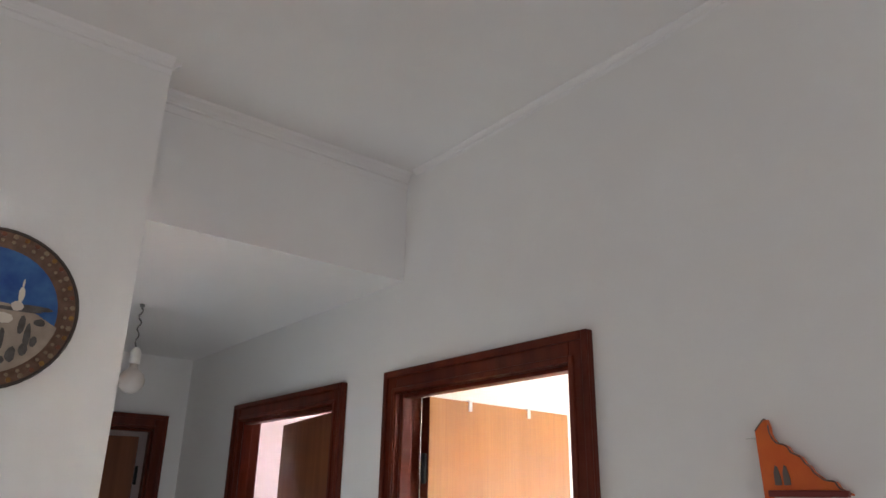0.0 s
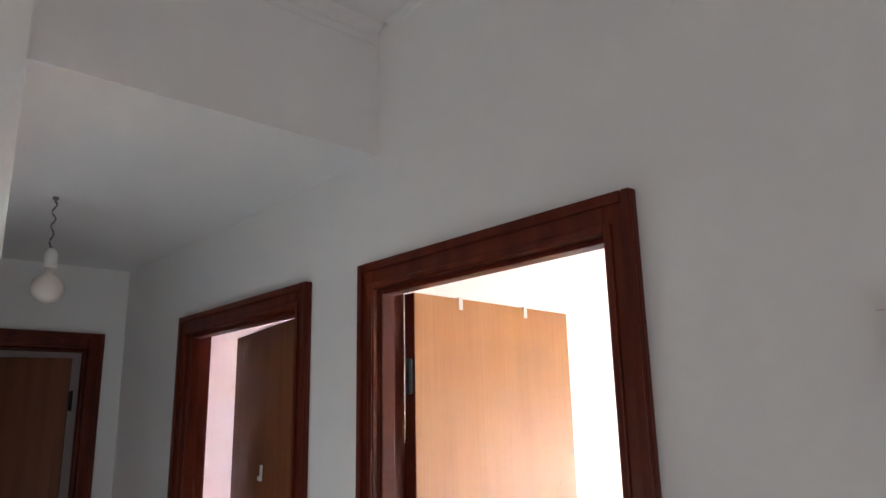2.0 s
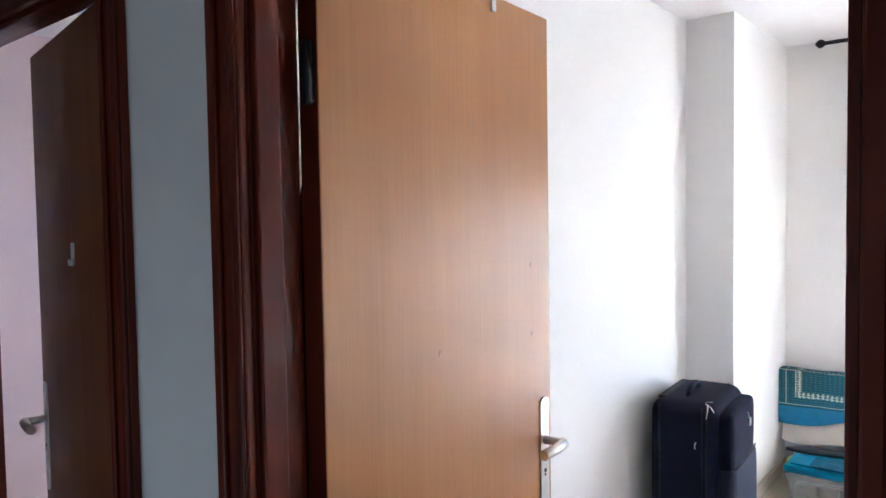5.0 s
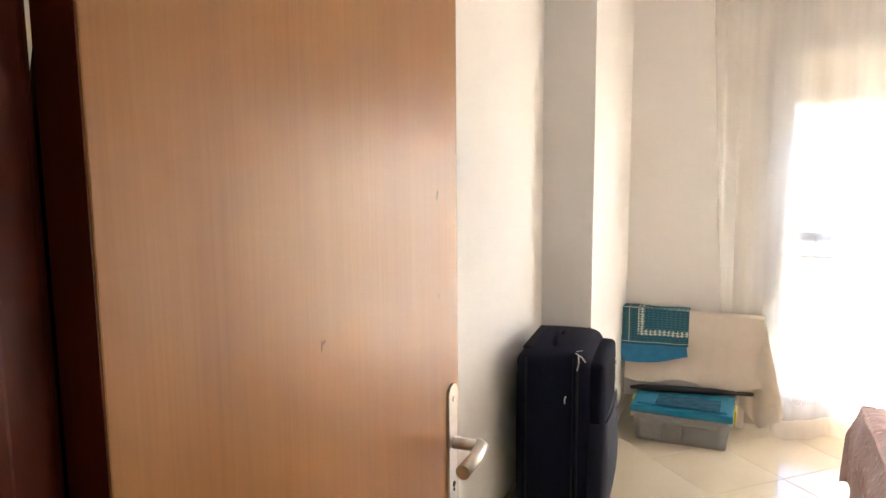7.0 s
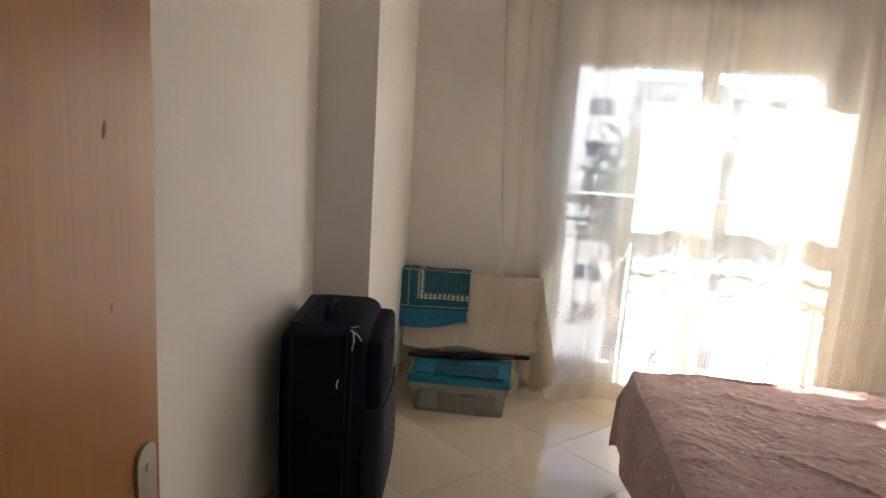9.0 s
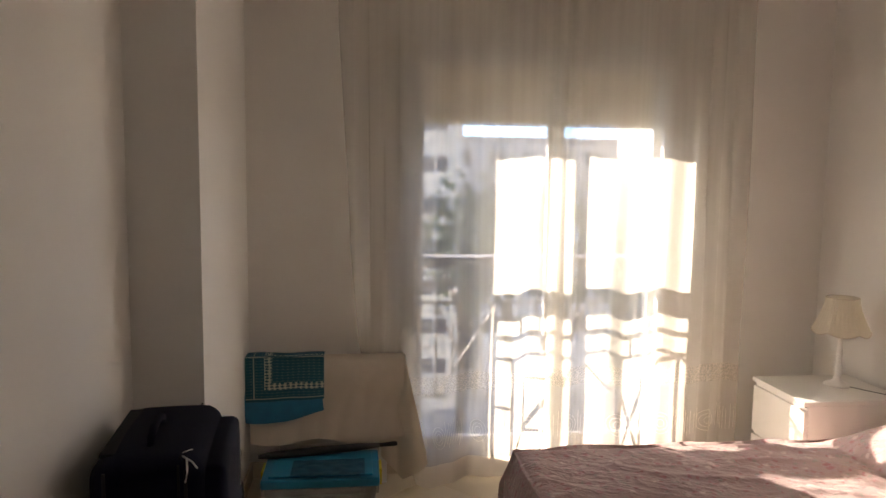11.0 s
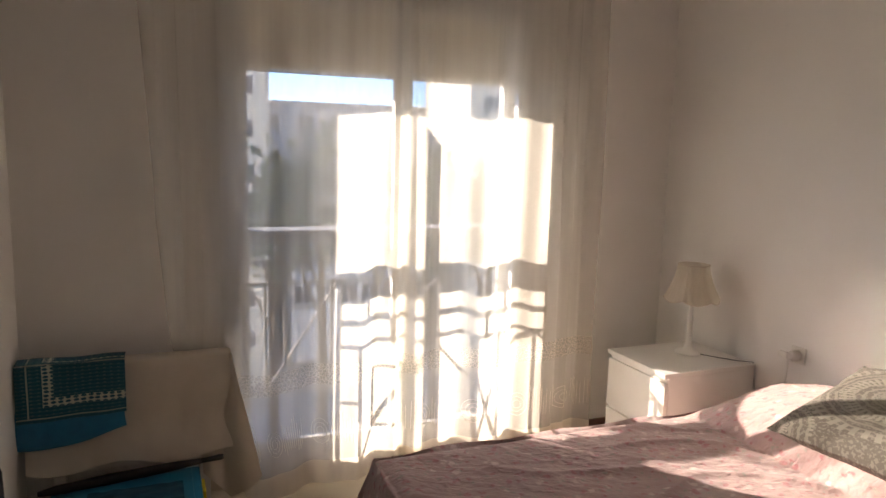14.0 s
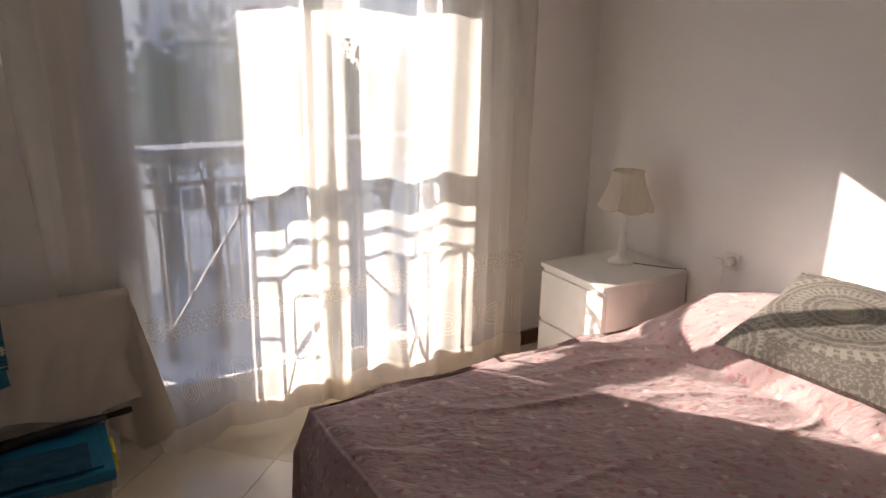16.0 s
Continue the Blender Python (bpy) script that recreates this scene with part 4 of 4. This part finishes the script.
def taper_box(x0, x1, y0, y1, z0, z1, grow, wall):
    bm = bmesh.new()
    out = [[bm.verts.new((x, y, z)) for x, y in ((x0 - g, y0 - g), (x1 + g, y0 - g), (x1 + g, y1 + g), (x0 - g, y1 + g))] for z, g in ((z0, 0), (z1, grow))]
    inn = [[bm.verts.new((x, y, z)) for x, y in ((x0 - g + wall, y0 - g + wall), (x1 + g - wall, y0 - g + wall), (x1 + g - wall, y1 + g - wall), (x0 - g + wall, y1 + g - wall))]
           for z, g in ((z0 + wall, 0), (z1, grow))]
    for k in range(4):
        j = (k + 1) % 4
        bm.faces.new((out[0][k], out[0][j], out[1][j], out[1][k]))
        bm.faces.new((inn[0][j], inn[0][k], inn[1][k], inn[1][j]))
        bm.faces.new((out[1][k], out[1][j], inn[1][j], inn[1][k]))
    bm.faces.new(out[0][::-1])
    bm.faces.new(inn[0])
    bmesh.ops.bevel(bm, geom=[e for e in bm.edges if abs(e.verts[0].co.z - e.verts[1].co.z) > .05], offset=.012, segments=3, affect="EDGES")
    return bm


part("tub", taper_box(3.490, 3.765, .505, .955, .001, .165, .018, .003), clear_plastic, sbox)
part("rim", (lambda bm: (b_box(bm, (3.466, .478, .128), (3.790, .982, .160), .006), bm)[1])(bmesh.new()), clear_plastic, sbox)
bm = bmesh.new()
b_box(bm, (3.464, .475, .161), (3.792, .985, .198), .008)
b_box(bm, (3.490, .505, .1985), (3.765, .955, .208), .005)
part("lid", bm, blue_lid, sbox, "translucent turquoise blue lid")
for y0, y1 in ((.462, .4745), (.9855, .998)):
    bm = bmesh.new()
    b_box(bm, (3.58, y0, .115), (3.69, y1, .19), .005)
    part("clip", bm, yellow_plastic, sbox, "yellow plastic side clip")
goods = thing("boxed_things", (3.71, .70, .006), "grey and pale packets inside the clear storage box", "packets")
part("dark_packet", box_of((3.515, .535, .006), (3.74, .72, .095), .01), stone_label, goods)
part("mixed_packet", box_of((3.515, .73, .006), (3.74, .82, .10), .01), mat("brown_packet", (.16, .12, .10), .6, col2=(.3, .27, .25), scale=25), goods)
part("pale_packet", box_of((3.515, .83, .006), (3.74, .94, .085), .01), paper_label, goods)
part("magazine", box_of((3.51, .56, .10), (3.73, .84, .122), .003), paper_label, goods)

umb = thing("folding_umbrella", (3.85, .70, .21), "black folded umbrella lying across the blue lid", "umbrella")
bm = bmesh.new()
b_tube(bm, [(3.672, 1.02, .226), (3.684, .96, .227), (3.710, .80, .229), (3.744, .58, .230), (3.761, .47, .230)], [.009, .017, .020, .018, .011], 14)
part("folded_canopy", bm, black_plastic, umb)
bm = bmesh.new()
b_tube(bm, [(3.761, .47, .230), (3.771, .40, .231), (3.773, .385, .231)], [.009, .012, .010], 12)
part("handle", bm, black_plastic, umb)
bag = thing("folded_bag", (3.66, .72, .208), "flat dark blue folded bag lying on the blue lid", "bag")
bm = bmesh.new()
b_grid(bm, lambda u, v: (3.48 + .17 * v, .86 - .32 * u, .2125 + .006 * noise.noise((9 * u, 7 * v, 2)) + .006 * math.sin(math.pi * u) * math.sin(math.pi * v)), 20, 14)
b_box(bm, (3.485, .56, .2085), (3.645, .85, .2115), .001)
part("bag_cloth", bm, mat("petrol_blue_cloth", (.0, .05, .10), .7, col2=(.01, .09, .15), scale=20), bag)

suitcase_cloth.node_tree.nodes["Principled BSDF"].inputs["Specular IOR Level"].default_value = .15
# ---- suitcase ----
case = thing("suitcase", (2.58, 1.09, 0), "upright navy blue soft suitcase with front pockets beside the white wall", "suitcase")
TC = Matrix.Translation((2.345, .965, 0)) @ Matrix.Rotation(radians(5), 4, "Z") @ Matrix.Diagonal((1.1, 1.17, 1.0, 1))


def soft_box(a, b, r, puff):
    bm = bmesh.new()
    b_box(bm, a, b)
    bmesh.ops.bevel(bm, geom=bm.edges[:], offset=r, segments=4, affect="EDGES", profile=.5)
    bmesh.ops.subdivide_edges(bm, edges=[e for e in bm.edges if e.calc_length() > .12], cuts=5, use_grid_fill=True)
    c = [(a[i] + b[i]) / 2 for i in range(3)]
    hs = [(b[i] - a[i]) / 2 for i in range(3)]
    for v in bm.verts:
        q = [(v.co[i] - c[i]) / hs[i] for i in range(3)]
        for i in range(3):
            j, k = (i + 1) % 3, (i + 2) % 3
            v.co[i] += q[i] ** 3 * puff * (1 - q[j] ** 2) * (1 - q[k] ** 2)
    for f in bm.faces:
        f.smooth = True
    return bm


def put(nm, bm, m, parent, label=""):
    bm.transform(TC)
    return part(nm, bm, m, parent, label)


put("shell", soft_box((0, 0, .045), (.46, .25, .758), .050, .012), suitcase_cloth, case)
put("upper_pocket", soft_box((.035, -.045, .47), (.425, .02, .72), .02, .012), suitcase_cloth, case)
put("lower_pocket", soft_box((.03, -.055, .10), (.43, .02, .49), .022, .018), mat("navy_nylon_light", (.005, .008, .028), .75, col2=(.008, .012, .038), scale=120, bump=.4, bump_scale=500), case)
for pts in ([(.0, .04, .735), (.0, .04, .06)], [(.0, .21, .74), (.0, .21, .06)], [(.46, .04, .74), (.46, .04, .06)]):
    bm = bmesh.new()
    b_tube(bm, [(p[0] + (-.004 if p[0] < .1 else .004), p[1], p[2]) for p in pts], .004, 6)
    put("piping", bm, zip_tape, case)
bm = bmesh.new()
b_tube(bm, [(.04, -.050, .49), (.12, -.060, .497), (.33, -.060, .497), (.42, -.050, .49)], .003, 6)
put("pocket_zip", bm, zip_tape, case)
bm = bmesh.new()
b_tube(bm, [(.02, .055, .757), (.44, .055, .757)], .003, 6)
b_tube(bm, [(-.004, .055, .75), (-.006, .055, .60), (-.006, .055, .10)], .003, 6)
put("main_zip", bm, zip_tape, case)
for q in (((.03, .05, .760), (.012, .028, .752), (.004, .015, .735)), ((.05, .052, .760), (.075, .035, .757), (.09, .03, .745)), ((.02, .04, .757), (-.006, .035, .735), (-.008, .04, .705)),
          ((-.008, .075, .60), (-.010, .08, .585), (-.010, .078, .57)), ((.20, -.062, .70), (.205, -.066, .69), (.20, -.066, .675))):
    bm = bmesh.new()
    b_tube(bm, q, .0022, 6)
    put("zip_pull", bm, chrome, case)
bm = bmesh.new()
b_tube(bm, [(.10, .13, .760), (.105, .13, .785), (.14, .13, .800), (.22, .13, .802), (.255, .13, .787), (.26, .13, .762)], .011, 8)
put("carry_handle", bm, suitcase_cloth, case)
put("handle_tray", box_of((.06, .20, .752), (.40, .235, .764), .006), zip_tape, case)
put("badge", box_of((.26, -.0605, .62), (.285, -.0575, .655), .001), chrome, case)
for x, y in ((.05, .04), (.41, .04), (.05, .21), (.41, .21)):
    bm = bmesh.new()
    b_tube(bm, [(x, y - .012, .024), (x, y + .012, .024)], .023, 16)
    b_box(bm, (x - .012, y - .016, .026), (x + .012, y + .016, .05), .003)
    put("wheel", bm, black_plastic, case)

# ---- bed ----
X0, X1, YB, ZB = 1.48, 3.098, -.03, .460
bed = thing("bed", (2.3, -.9, 0), "double bed under a crinkled pale pink floral cover, pillow beneath it", "bed")
part("base", box_of((X0 + .04, YS + .02, .10), (X1 - .04, YB - .05, .26), .01), cream_cloth, bed)
part("mattress", soft_box((X0 + .025, YS + .02, .262), (X1 - .025, YB - .03, .412), .03, .004), white_lacquer, bed)
for x in (X0 + .12, 2.80):
    for y in (YS + .15, -.09):
        bm = bmesh.new()
        b_lathe(bm, (x, y, 0), [(.024, 0), (.028, .01), (.032, .0995)], 18)
        part("leg", bm, board, bed)


def lump(x, y):
    """The pillow under the cover."""
    a = max(0, 1 - abs((x - 2.58) / .50) ** 2.6)
    b = max(0, 1 - abs((y + 1.64) / .34) ** 2.4)
    return .165 * a ** .6 * b ** .75


def wrinkle(x, y):
    s, q = .45 * x + .89 * y, .89 * x - .45 * y
    bend = q + .05 * noise.noise((s * 2.2, q * 2, 8))
    n = noise.noise((x * 4, y * 4, .3)) * .011 + noise.noise((s * 3.5, bend * 9, 1.7)) * .006
    ridge = 1 - abs(noise.noise((s * 2.0, bend * 5.5, 5.2))) * 5.0
    n += .010 * max(0, ridge) ** 2 + .0025 * max(0, 1 - abs(noise.noise((s * 9, bend * 19, 2.1))) * 4) ** 2
    n += noise.noise((x * 30, y * 38, 4)) * .0018
    return n


def cover(u, v):
    """u across the bed, v from the head to past the foot; the cloth falls over the two sides and the foot."""
    drop_s, drop_f = .30, .34
    W, L = X1 - X0, YB - (YS + .015)
    s = u * (W + 2 * drop_s) - drop_s
    t = v * (L + drop_f)
    x, z, y = X0 + s, ZB, YS + .015 + t
    if s > W and t > L or s < 0 and t > L:
        ds, dt = (s - W if s > W else -s), t - L
        fall = (ds ** 4 + dt ** 4) ** .25
        o = .045 * min(1, fall / .12) + .02 * math.sin(5 * math.atan2(dt, ds)) * min(1, fall / .3)
        a = math.atan2(dt, ds)
        return ((X1 + o * math.cos(a)) if s > W else (X0 - o * math.cos(a)), YB + o * math.sin(a), max(ZB - .018 - fall, .05))
    if s < 0:
        x, z = X0 - .045 * min(1, -s / .12), ZB + s
    elif s > W:
        x, z = X1 + .045 * min(1, (s - W) / .12), ZB - (s - W)
    if t > L:
        f = t - L
        y = YB + .045 * min(1, f / .12) + .012 * math.sin(14 * x) * min(1, f / .15)
        z = min(z, ZB - f) if 0 < s < W else z - f * .9
    if 0 <= s <= W and t <= L:
        e = min(s, W - s, L - t)
        soft = min(1, e / .05)
        z += lump(x, y) + wrinkle(x, y) * soft - .018 * (1 - soft) ** 2
    else:
        x += .012 * math.sin(16 * y) if (s < 0 or s > W) else 0
        z += .004 * noise.noise((x * 8, y * 8, z * 8))
        k = noise.noise((x * 5, y * 5, z * 9)) * .012
        x, y = x + (k if s > W else -k if s < 0 else 0), y + (k if t > L else 0)
    return (x, y, max(z, .05))


bm = bmesh.new()
b_grid(bm, cover, 260, 270)
part("bed_cover", bm, floral, bed, "crinkled pale pink floral cotton cover")

cushion = thing("cushion", (2.45, -1.55, .55), "large taupe pillow with cream mandala print lying on the bed", "pillow")


def pillow(cx, cy, cz, w, h, t, tilt, yaw):
    bm = bmesh.new()
    lay = None
    m = Matrix.Translation((cx, cy, cz)) @ Matrix.Rotation(radians(yaw), 4, "Z") @ Matrix.Rotation(radians(tilt), 4, "X")

    def side(s):
        def f(u, v):
            a, b = 2 * u - 1, 2 * v - 1
            pinch = 1 - .07 * (1 - a * a) * abs(b) ** 3 - .0
            pinch2 = 1 - .07 * (1 - b * b) * abs(a) ** 3
            th = t * ((1 - a ** 4) * (1 - b ** 4)) ** .55
            th *= 1 + .10 * noise.noise((a * 2.2, b * 2.2, 1.5 + s))
            return m @ Vector((a * w / 2 * pinch2, b * h / 2 * pinch, s * th + (.006 * noise.noise((a * 6, b * 6, 3)))))
        return f

    b_grid(bm, side(1), 50, 40, True)
    b_grid(bm, side(-1), 30, 24, True)
    return bm


part("pillow_case", pillow(2.35, -1.565, .635, .72, .52, .072, -18, 4), mandala, cushion)

# ---- bedside cabinet ----
NS0, NS1, NY0, NY1, NZ = 3.279, 3.682, -1.356, -1.845, .55
stand = thing("bedside_cabinet", (3.522, -1.56, 0), "white two-drawer bedside cabinet with overhanging top beside the bed", "bedside cabinet")
part("side_panel", box_of((NS0, NY1, 0), (NS0 + .018, NY0 - .02, NZ - .021), .001), white_lacquer, stand)
part("side_panel", box_of((NS1 - .018, NY1, 0), (NS1, NY0 - .02, NZ - .021), .001), white_lacquer, stand)
part("back_panel", box_of((NS0 + .019, NY1, .02), (NS1 - .019, NY1 + .008, NZ - .021)), white_lacquer, stand)
part("bottom_panel", box_of((NS0 + .019, NY1 + .009, .03), (NS1 - .019, NY0 - .025, .046)), white_lacquer, stand)
part("top", box_of((NS0 - .002, NY1, NZ - .020), (NS1 + .002, NY0 + .006, NZ), .002), white_lacquer, stand)
for z0, z1 in ((.045, .268), (.286, .508)):
    dr = part("drawer", box_of((NS0 + .002, NY0 - .019, z0), (NS1 - .002, NY0, z1), .0015), white_lacquer, stand)
    part("finger_lip", box_of((NS0 + .004, NY0 - .030, z1 + .0005), (NS1 - .004, NY0 - .012, z1 + .014), .001), white_lacquer, dr)
part("plinth", box_of((NS0 + .019, NY0 - .045, .0), (NS1 - .019, NY0 - .030, .06)), white_lacquer, stand)

lamp = thing("table_lamp", (3.510, -1.60, NZ), "unlit white table lamp with cream scalloped shade on the bedside cabinet", "table lamp")
bm = bmesh.new()
b_lathe(bm, (3.510, -1.668, NZ + .001), [(.056, 0), (.056, .006), (.046, .014), (.022, .024), (.014, .05), (.018, .08), (.012, .11), (.015, .15), (.011, .20), (.010, .25)], 28)
part("base", bm, white_lacquer, lamp)
bm = bmesh.new()


def shade(u, v):
    a = 6.2832 * u
    r = .068 + .054 * (1 - v) ** 1.5 + .002 * math.cos(6 * a) + .001 * math.cos(36 * a)
    z = .815 - .016 * abs(math.sin(3 * a)) * (1 - v) + .153 * v
    return (3.510 + r * math.cos(a), -1.668 + r * math.sin(a), z)


b_grid(bm, shade, 144, 14)
part("shade", bm, lampshade_mat, lamp, "cream pleated fabric shade with a scalloped hem")
bm = bmesh.new()
b_tube(bm, [shade(k / 96, 0) for k in range(97)], .0025, 5, False)
part("shade_trim", bm, cream_cloth, lamp)
bm = bmesh.new()
b_tube(bm, [shade(k / 96, 1) for k in range(97)], .0022, 5, False)
part("shade_trim", bm, cream_cloth, lamp)
bm = bmesh.new()
b_tube(bm, [(3.49, -1.69, NZ + .004), (3.41, -1.74, NZ + .004), (3.33, -1.80, NZ + .004), (3.295, -1.850, NZ + .004), (3.272, -1.853, .40), (3.262, -1.853, .2)], .0018, 6)
part("lamp_cord", bm, black_plastic, lamp, "thin dark cord")

socket = thing("wall_socket", (3.065, YS, .65), "white wall socket with plugged-in adaptor and cable above the bed", "wall socket")
part("plate", box_of((3.035, YS + .001, .615), (3.105, YS + .010, .685), .003), white_lacquer, socket)
bm = bmesh.new()
b_tube(bm, [(3.068, YS + .010, .652), (3.068, YS + .045, .652), (3.068, YS + .055, .652)], [.021, .021, .014], 18)
part("plug", bm, white_lacquer, socket)
part("adaptor", box_of((3.075, YS + .045, .638), (3.122, YS + .066, .664), .005), white_lacquer, socket)
bm = bmesh.new()
b_tube(bm, [(3.080, YS + .05, .64), (3.078, YS + .05, .60), (3.095, YS + .04, .50), (3.105, YS + .03, .30), (3.110, YS + .03, .1)], .003, 6)
part("cable", bm, white_lacquer, socket)

# ---- outside ----
# unseen front of the rooms' house, added to bounce sunlight onto the buildings opposite
for a, b in (((4.201, -30, -16), (4.30, 30, -.13)), ((4.201, -30, 2.73), (4.30, 30, 12)), ((4.201, -30, -.12), (4.30, -2.01, 2.72)), ((4.201, 4.13, -.12), (4.30, 30, 2.72))):
    structure("wall_facade_bounce", a, b, plaster)
structure("ground", (5, -400, -16.2), (420, 400, -16), road)


def apartment(name, x0, x1, y0, y1, z1, material, floors, cols, label, win_w=1.3, win_h=1.3, first=None):
    h = thing(name, (x0, (y0 + y1) / 2, -16), label, "apartment building")
    part("wall", box_of((x0, y0, -16), (x1, y1, z1)), material, h)
    part("roof", box_of((x0 - .2, y0 - .2, z1), (x1, y1 + .2, z1 + .3)), material, h)
    step = 3.0
    for f in range(floors):
        z = (z1 - 2.3 if first is None else first) - f * step
        for c in range(cols):
            y = y0 + (c + .5) * (y1 - y0) / cols
            wn = part("window", box_of((x0 - .06, y - win_w / 2 - .08, z - .08), (x0 - .005, y + win_w / 2 + .08, z + win_h + .08)), white_alu, h)
            for s in (-1, 1):
                part("pane", box_of((x0 - .09, y + s * win_w / 4 - win_w / 4 + .05, z), (x0 - .065, y + s * win_w / 4 + win_w / 4 - .05, z + win_h)), pane_dark, wn)
    return h


apartment("apartment_building", 52, 64, -6.84, 17.2, 14.5, stone_a, 9, 6, "tall beige rendered apartment block with paired windows across the street", win_w=1.9, win_h=1.15, first=10.8)
apartment("apartment_building", 52, 62, -34, -22.2, 13.5, stone_a, 8, 3, "tall beige apartment block farther along the street", win_w=1.9, win_h=1.15, first=10.3)
apartment("apartment_building", 66, 78, -60, 8, 4.9, stone_b, 5, 22, "long grey apartment block in the distance under a flat roof", win_w=1.6, win_h=1.4)
apartment("apartment_building", 56, 62, -20, -9, .2, stone_b, 4, 6, "grey building in shade behind the trees", win_w=1.5, win_h=1.4)


def tree(x, y, h, seed):
    t = thing("tree", (x, y, -16), "dark leafy tree seen between the buildings", "tree", "far trees")
    r = random.Random(seed)
    bm = bmesh.new()
    b_tube(bm, [(x, y, -16), (x + .1, y, -16 + h * .4), (x, y + .2, -16 + h * .8)], [.3, .22, .1], 8)
    for k in range(6):
        a = r.random() * 6.28
        b_tube(bm, [(x, y, -16 + h * (.4 + .06 * k)), (x + 1.6 * math.cos(a), y + 1.6 * math.sin(a), -16 + h * (.6 + .06 * k))], [.12, .04], 6)
    part("trunk", bm, bark, t)
    bm = bmesh.new()
    for k in range(900):
        a, b, c = r.gauss(0, 1), r.gauss(0, 1), r.gauss(0, 1)
        n = math.sqrt(a * a + b * b + c * c) or 1
        q = (.5 + .5 * r.random()) * (1 + .3 * noise.noise((a, b, c + seed)))
        p = Vector((x + 2.6 * q * a / n, y + 2.6 * q * b / n, -16 + h * .78 + h * .22 * q * c / n))
        s = .16 + .16 * r.random()
        e1 = Vector((r.gauss(0, 1), r.gauss(0, 1), r.gauss(0, 1))).normalized() * s
        e2 = e1.cross(Vector((r.gauss(0, 1), r.gauss(0, 1), 1))).normalized() * s * .6
        bm.faces.new([bm.verts.new(p + e1), bm.verts.new(p + e2), bm.verts.new(p - e1), bm.verts.new(p - e2)])
    part("crown", bm, leaf_mat, t)


for k, (x, y, h) in enumerate(((40, -5.2, 17.5), (40, -8.0, 18.6), (41, -11.5, 17.4), (39, -14.5, 17.8), (40, -18.5, 17.2))):
    tree(x, y, h, k + 3)
hill = bmesh.new()
b_grid(hill, lambda u, v: (150 + 60 * v, -160 + 240 * u, -16 + (24 + 5 * noise.noise((u * 6, 1, 1)) + 1.5 * noise.noise((u * 22, 1, 3))) * math.sin(min(1, v * 1.3) * 1.57)), 60, 8)
part("backdrop_hill", hill, hill_mat, None, kind="structure")

# ---- bedroom floor tiles, laid at 45 degrees ----
T = .427
half = T / 2 - .0008
proto = bmesh.new()
b_box(proto, (-half, -half, -.012), (half, half, 0), 0)
bmesh.ops.bevel(proto, geom=[e for e in proto.edges if e.verts[0].co.z > -.001 and e.verts[1].co.z > -.001], offset=.0008, segments=1, affect="EDGES")
tile_mesh = bpy.data.meshes.new("tile")
proto.to_mesh(tile_mesh)
proto.free()
tile_mesh.materials.append(floor_tile)
base = thing("floor_bedroom", (0, 0, 0), "polished cream floor tiles laid diagonally with fine joints", "floor", kind="structure")
R2 = math.sqrt(.5)
for i in range(-12, 16):
    for j in range(-8, 14):
        # a joint runs along x - y = 3.03
        a, b = 3.03 * R2 + (i + .5) * T, .35 + (j + .5) * T
        x, y = (a + b) * R2, (b - a) * R2
        if -.25 < x < XW + .25 and YS - .25 < y < YN + .25:
            o = new("tile", tile_mesh)
            o.parent = base
            o.location, o.rotation_euler = (x, y, 0), (0, 0, radians(45))
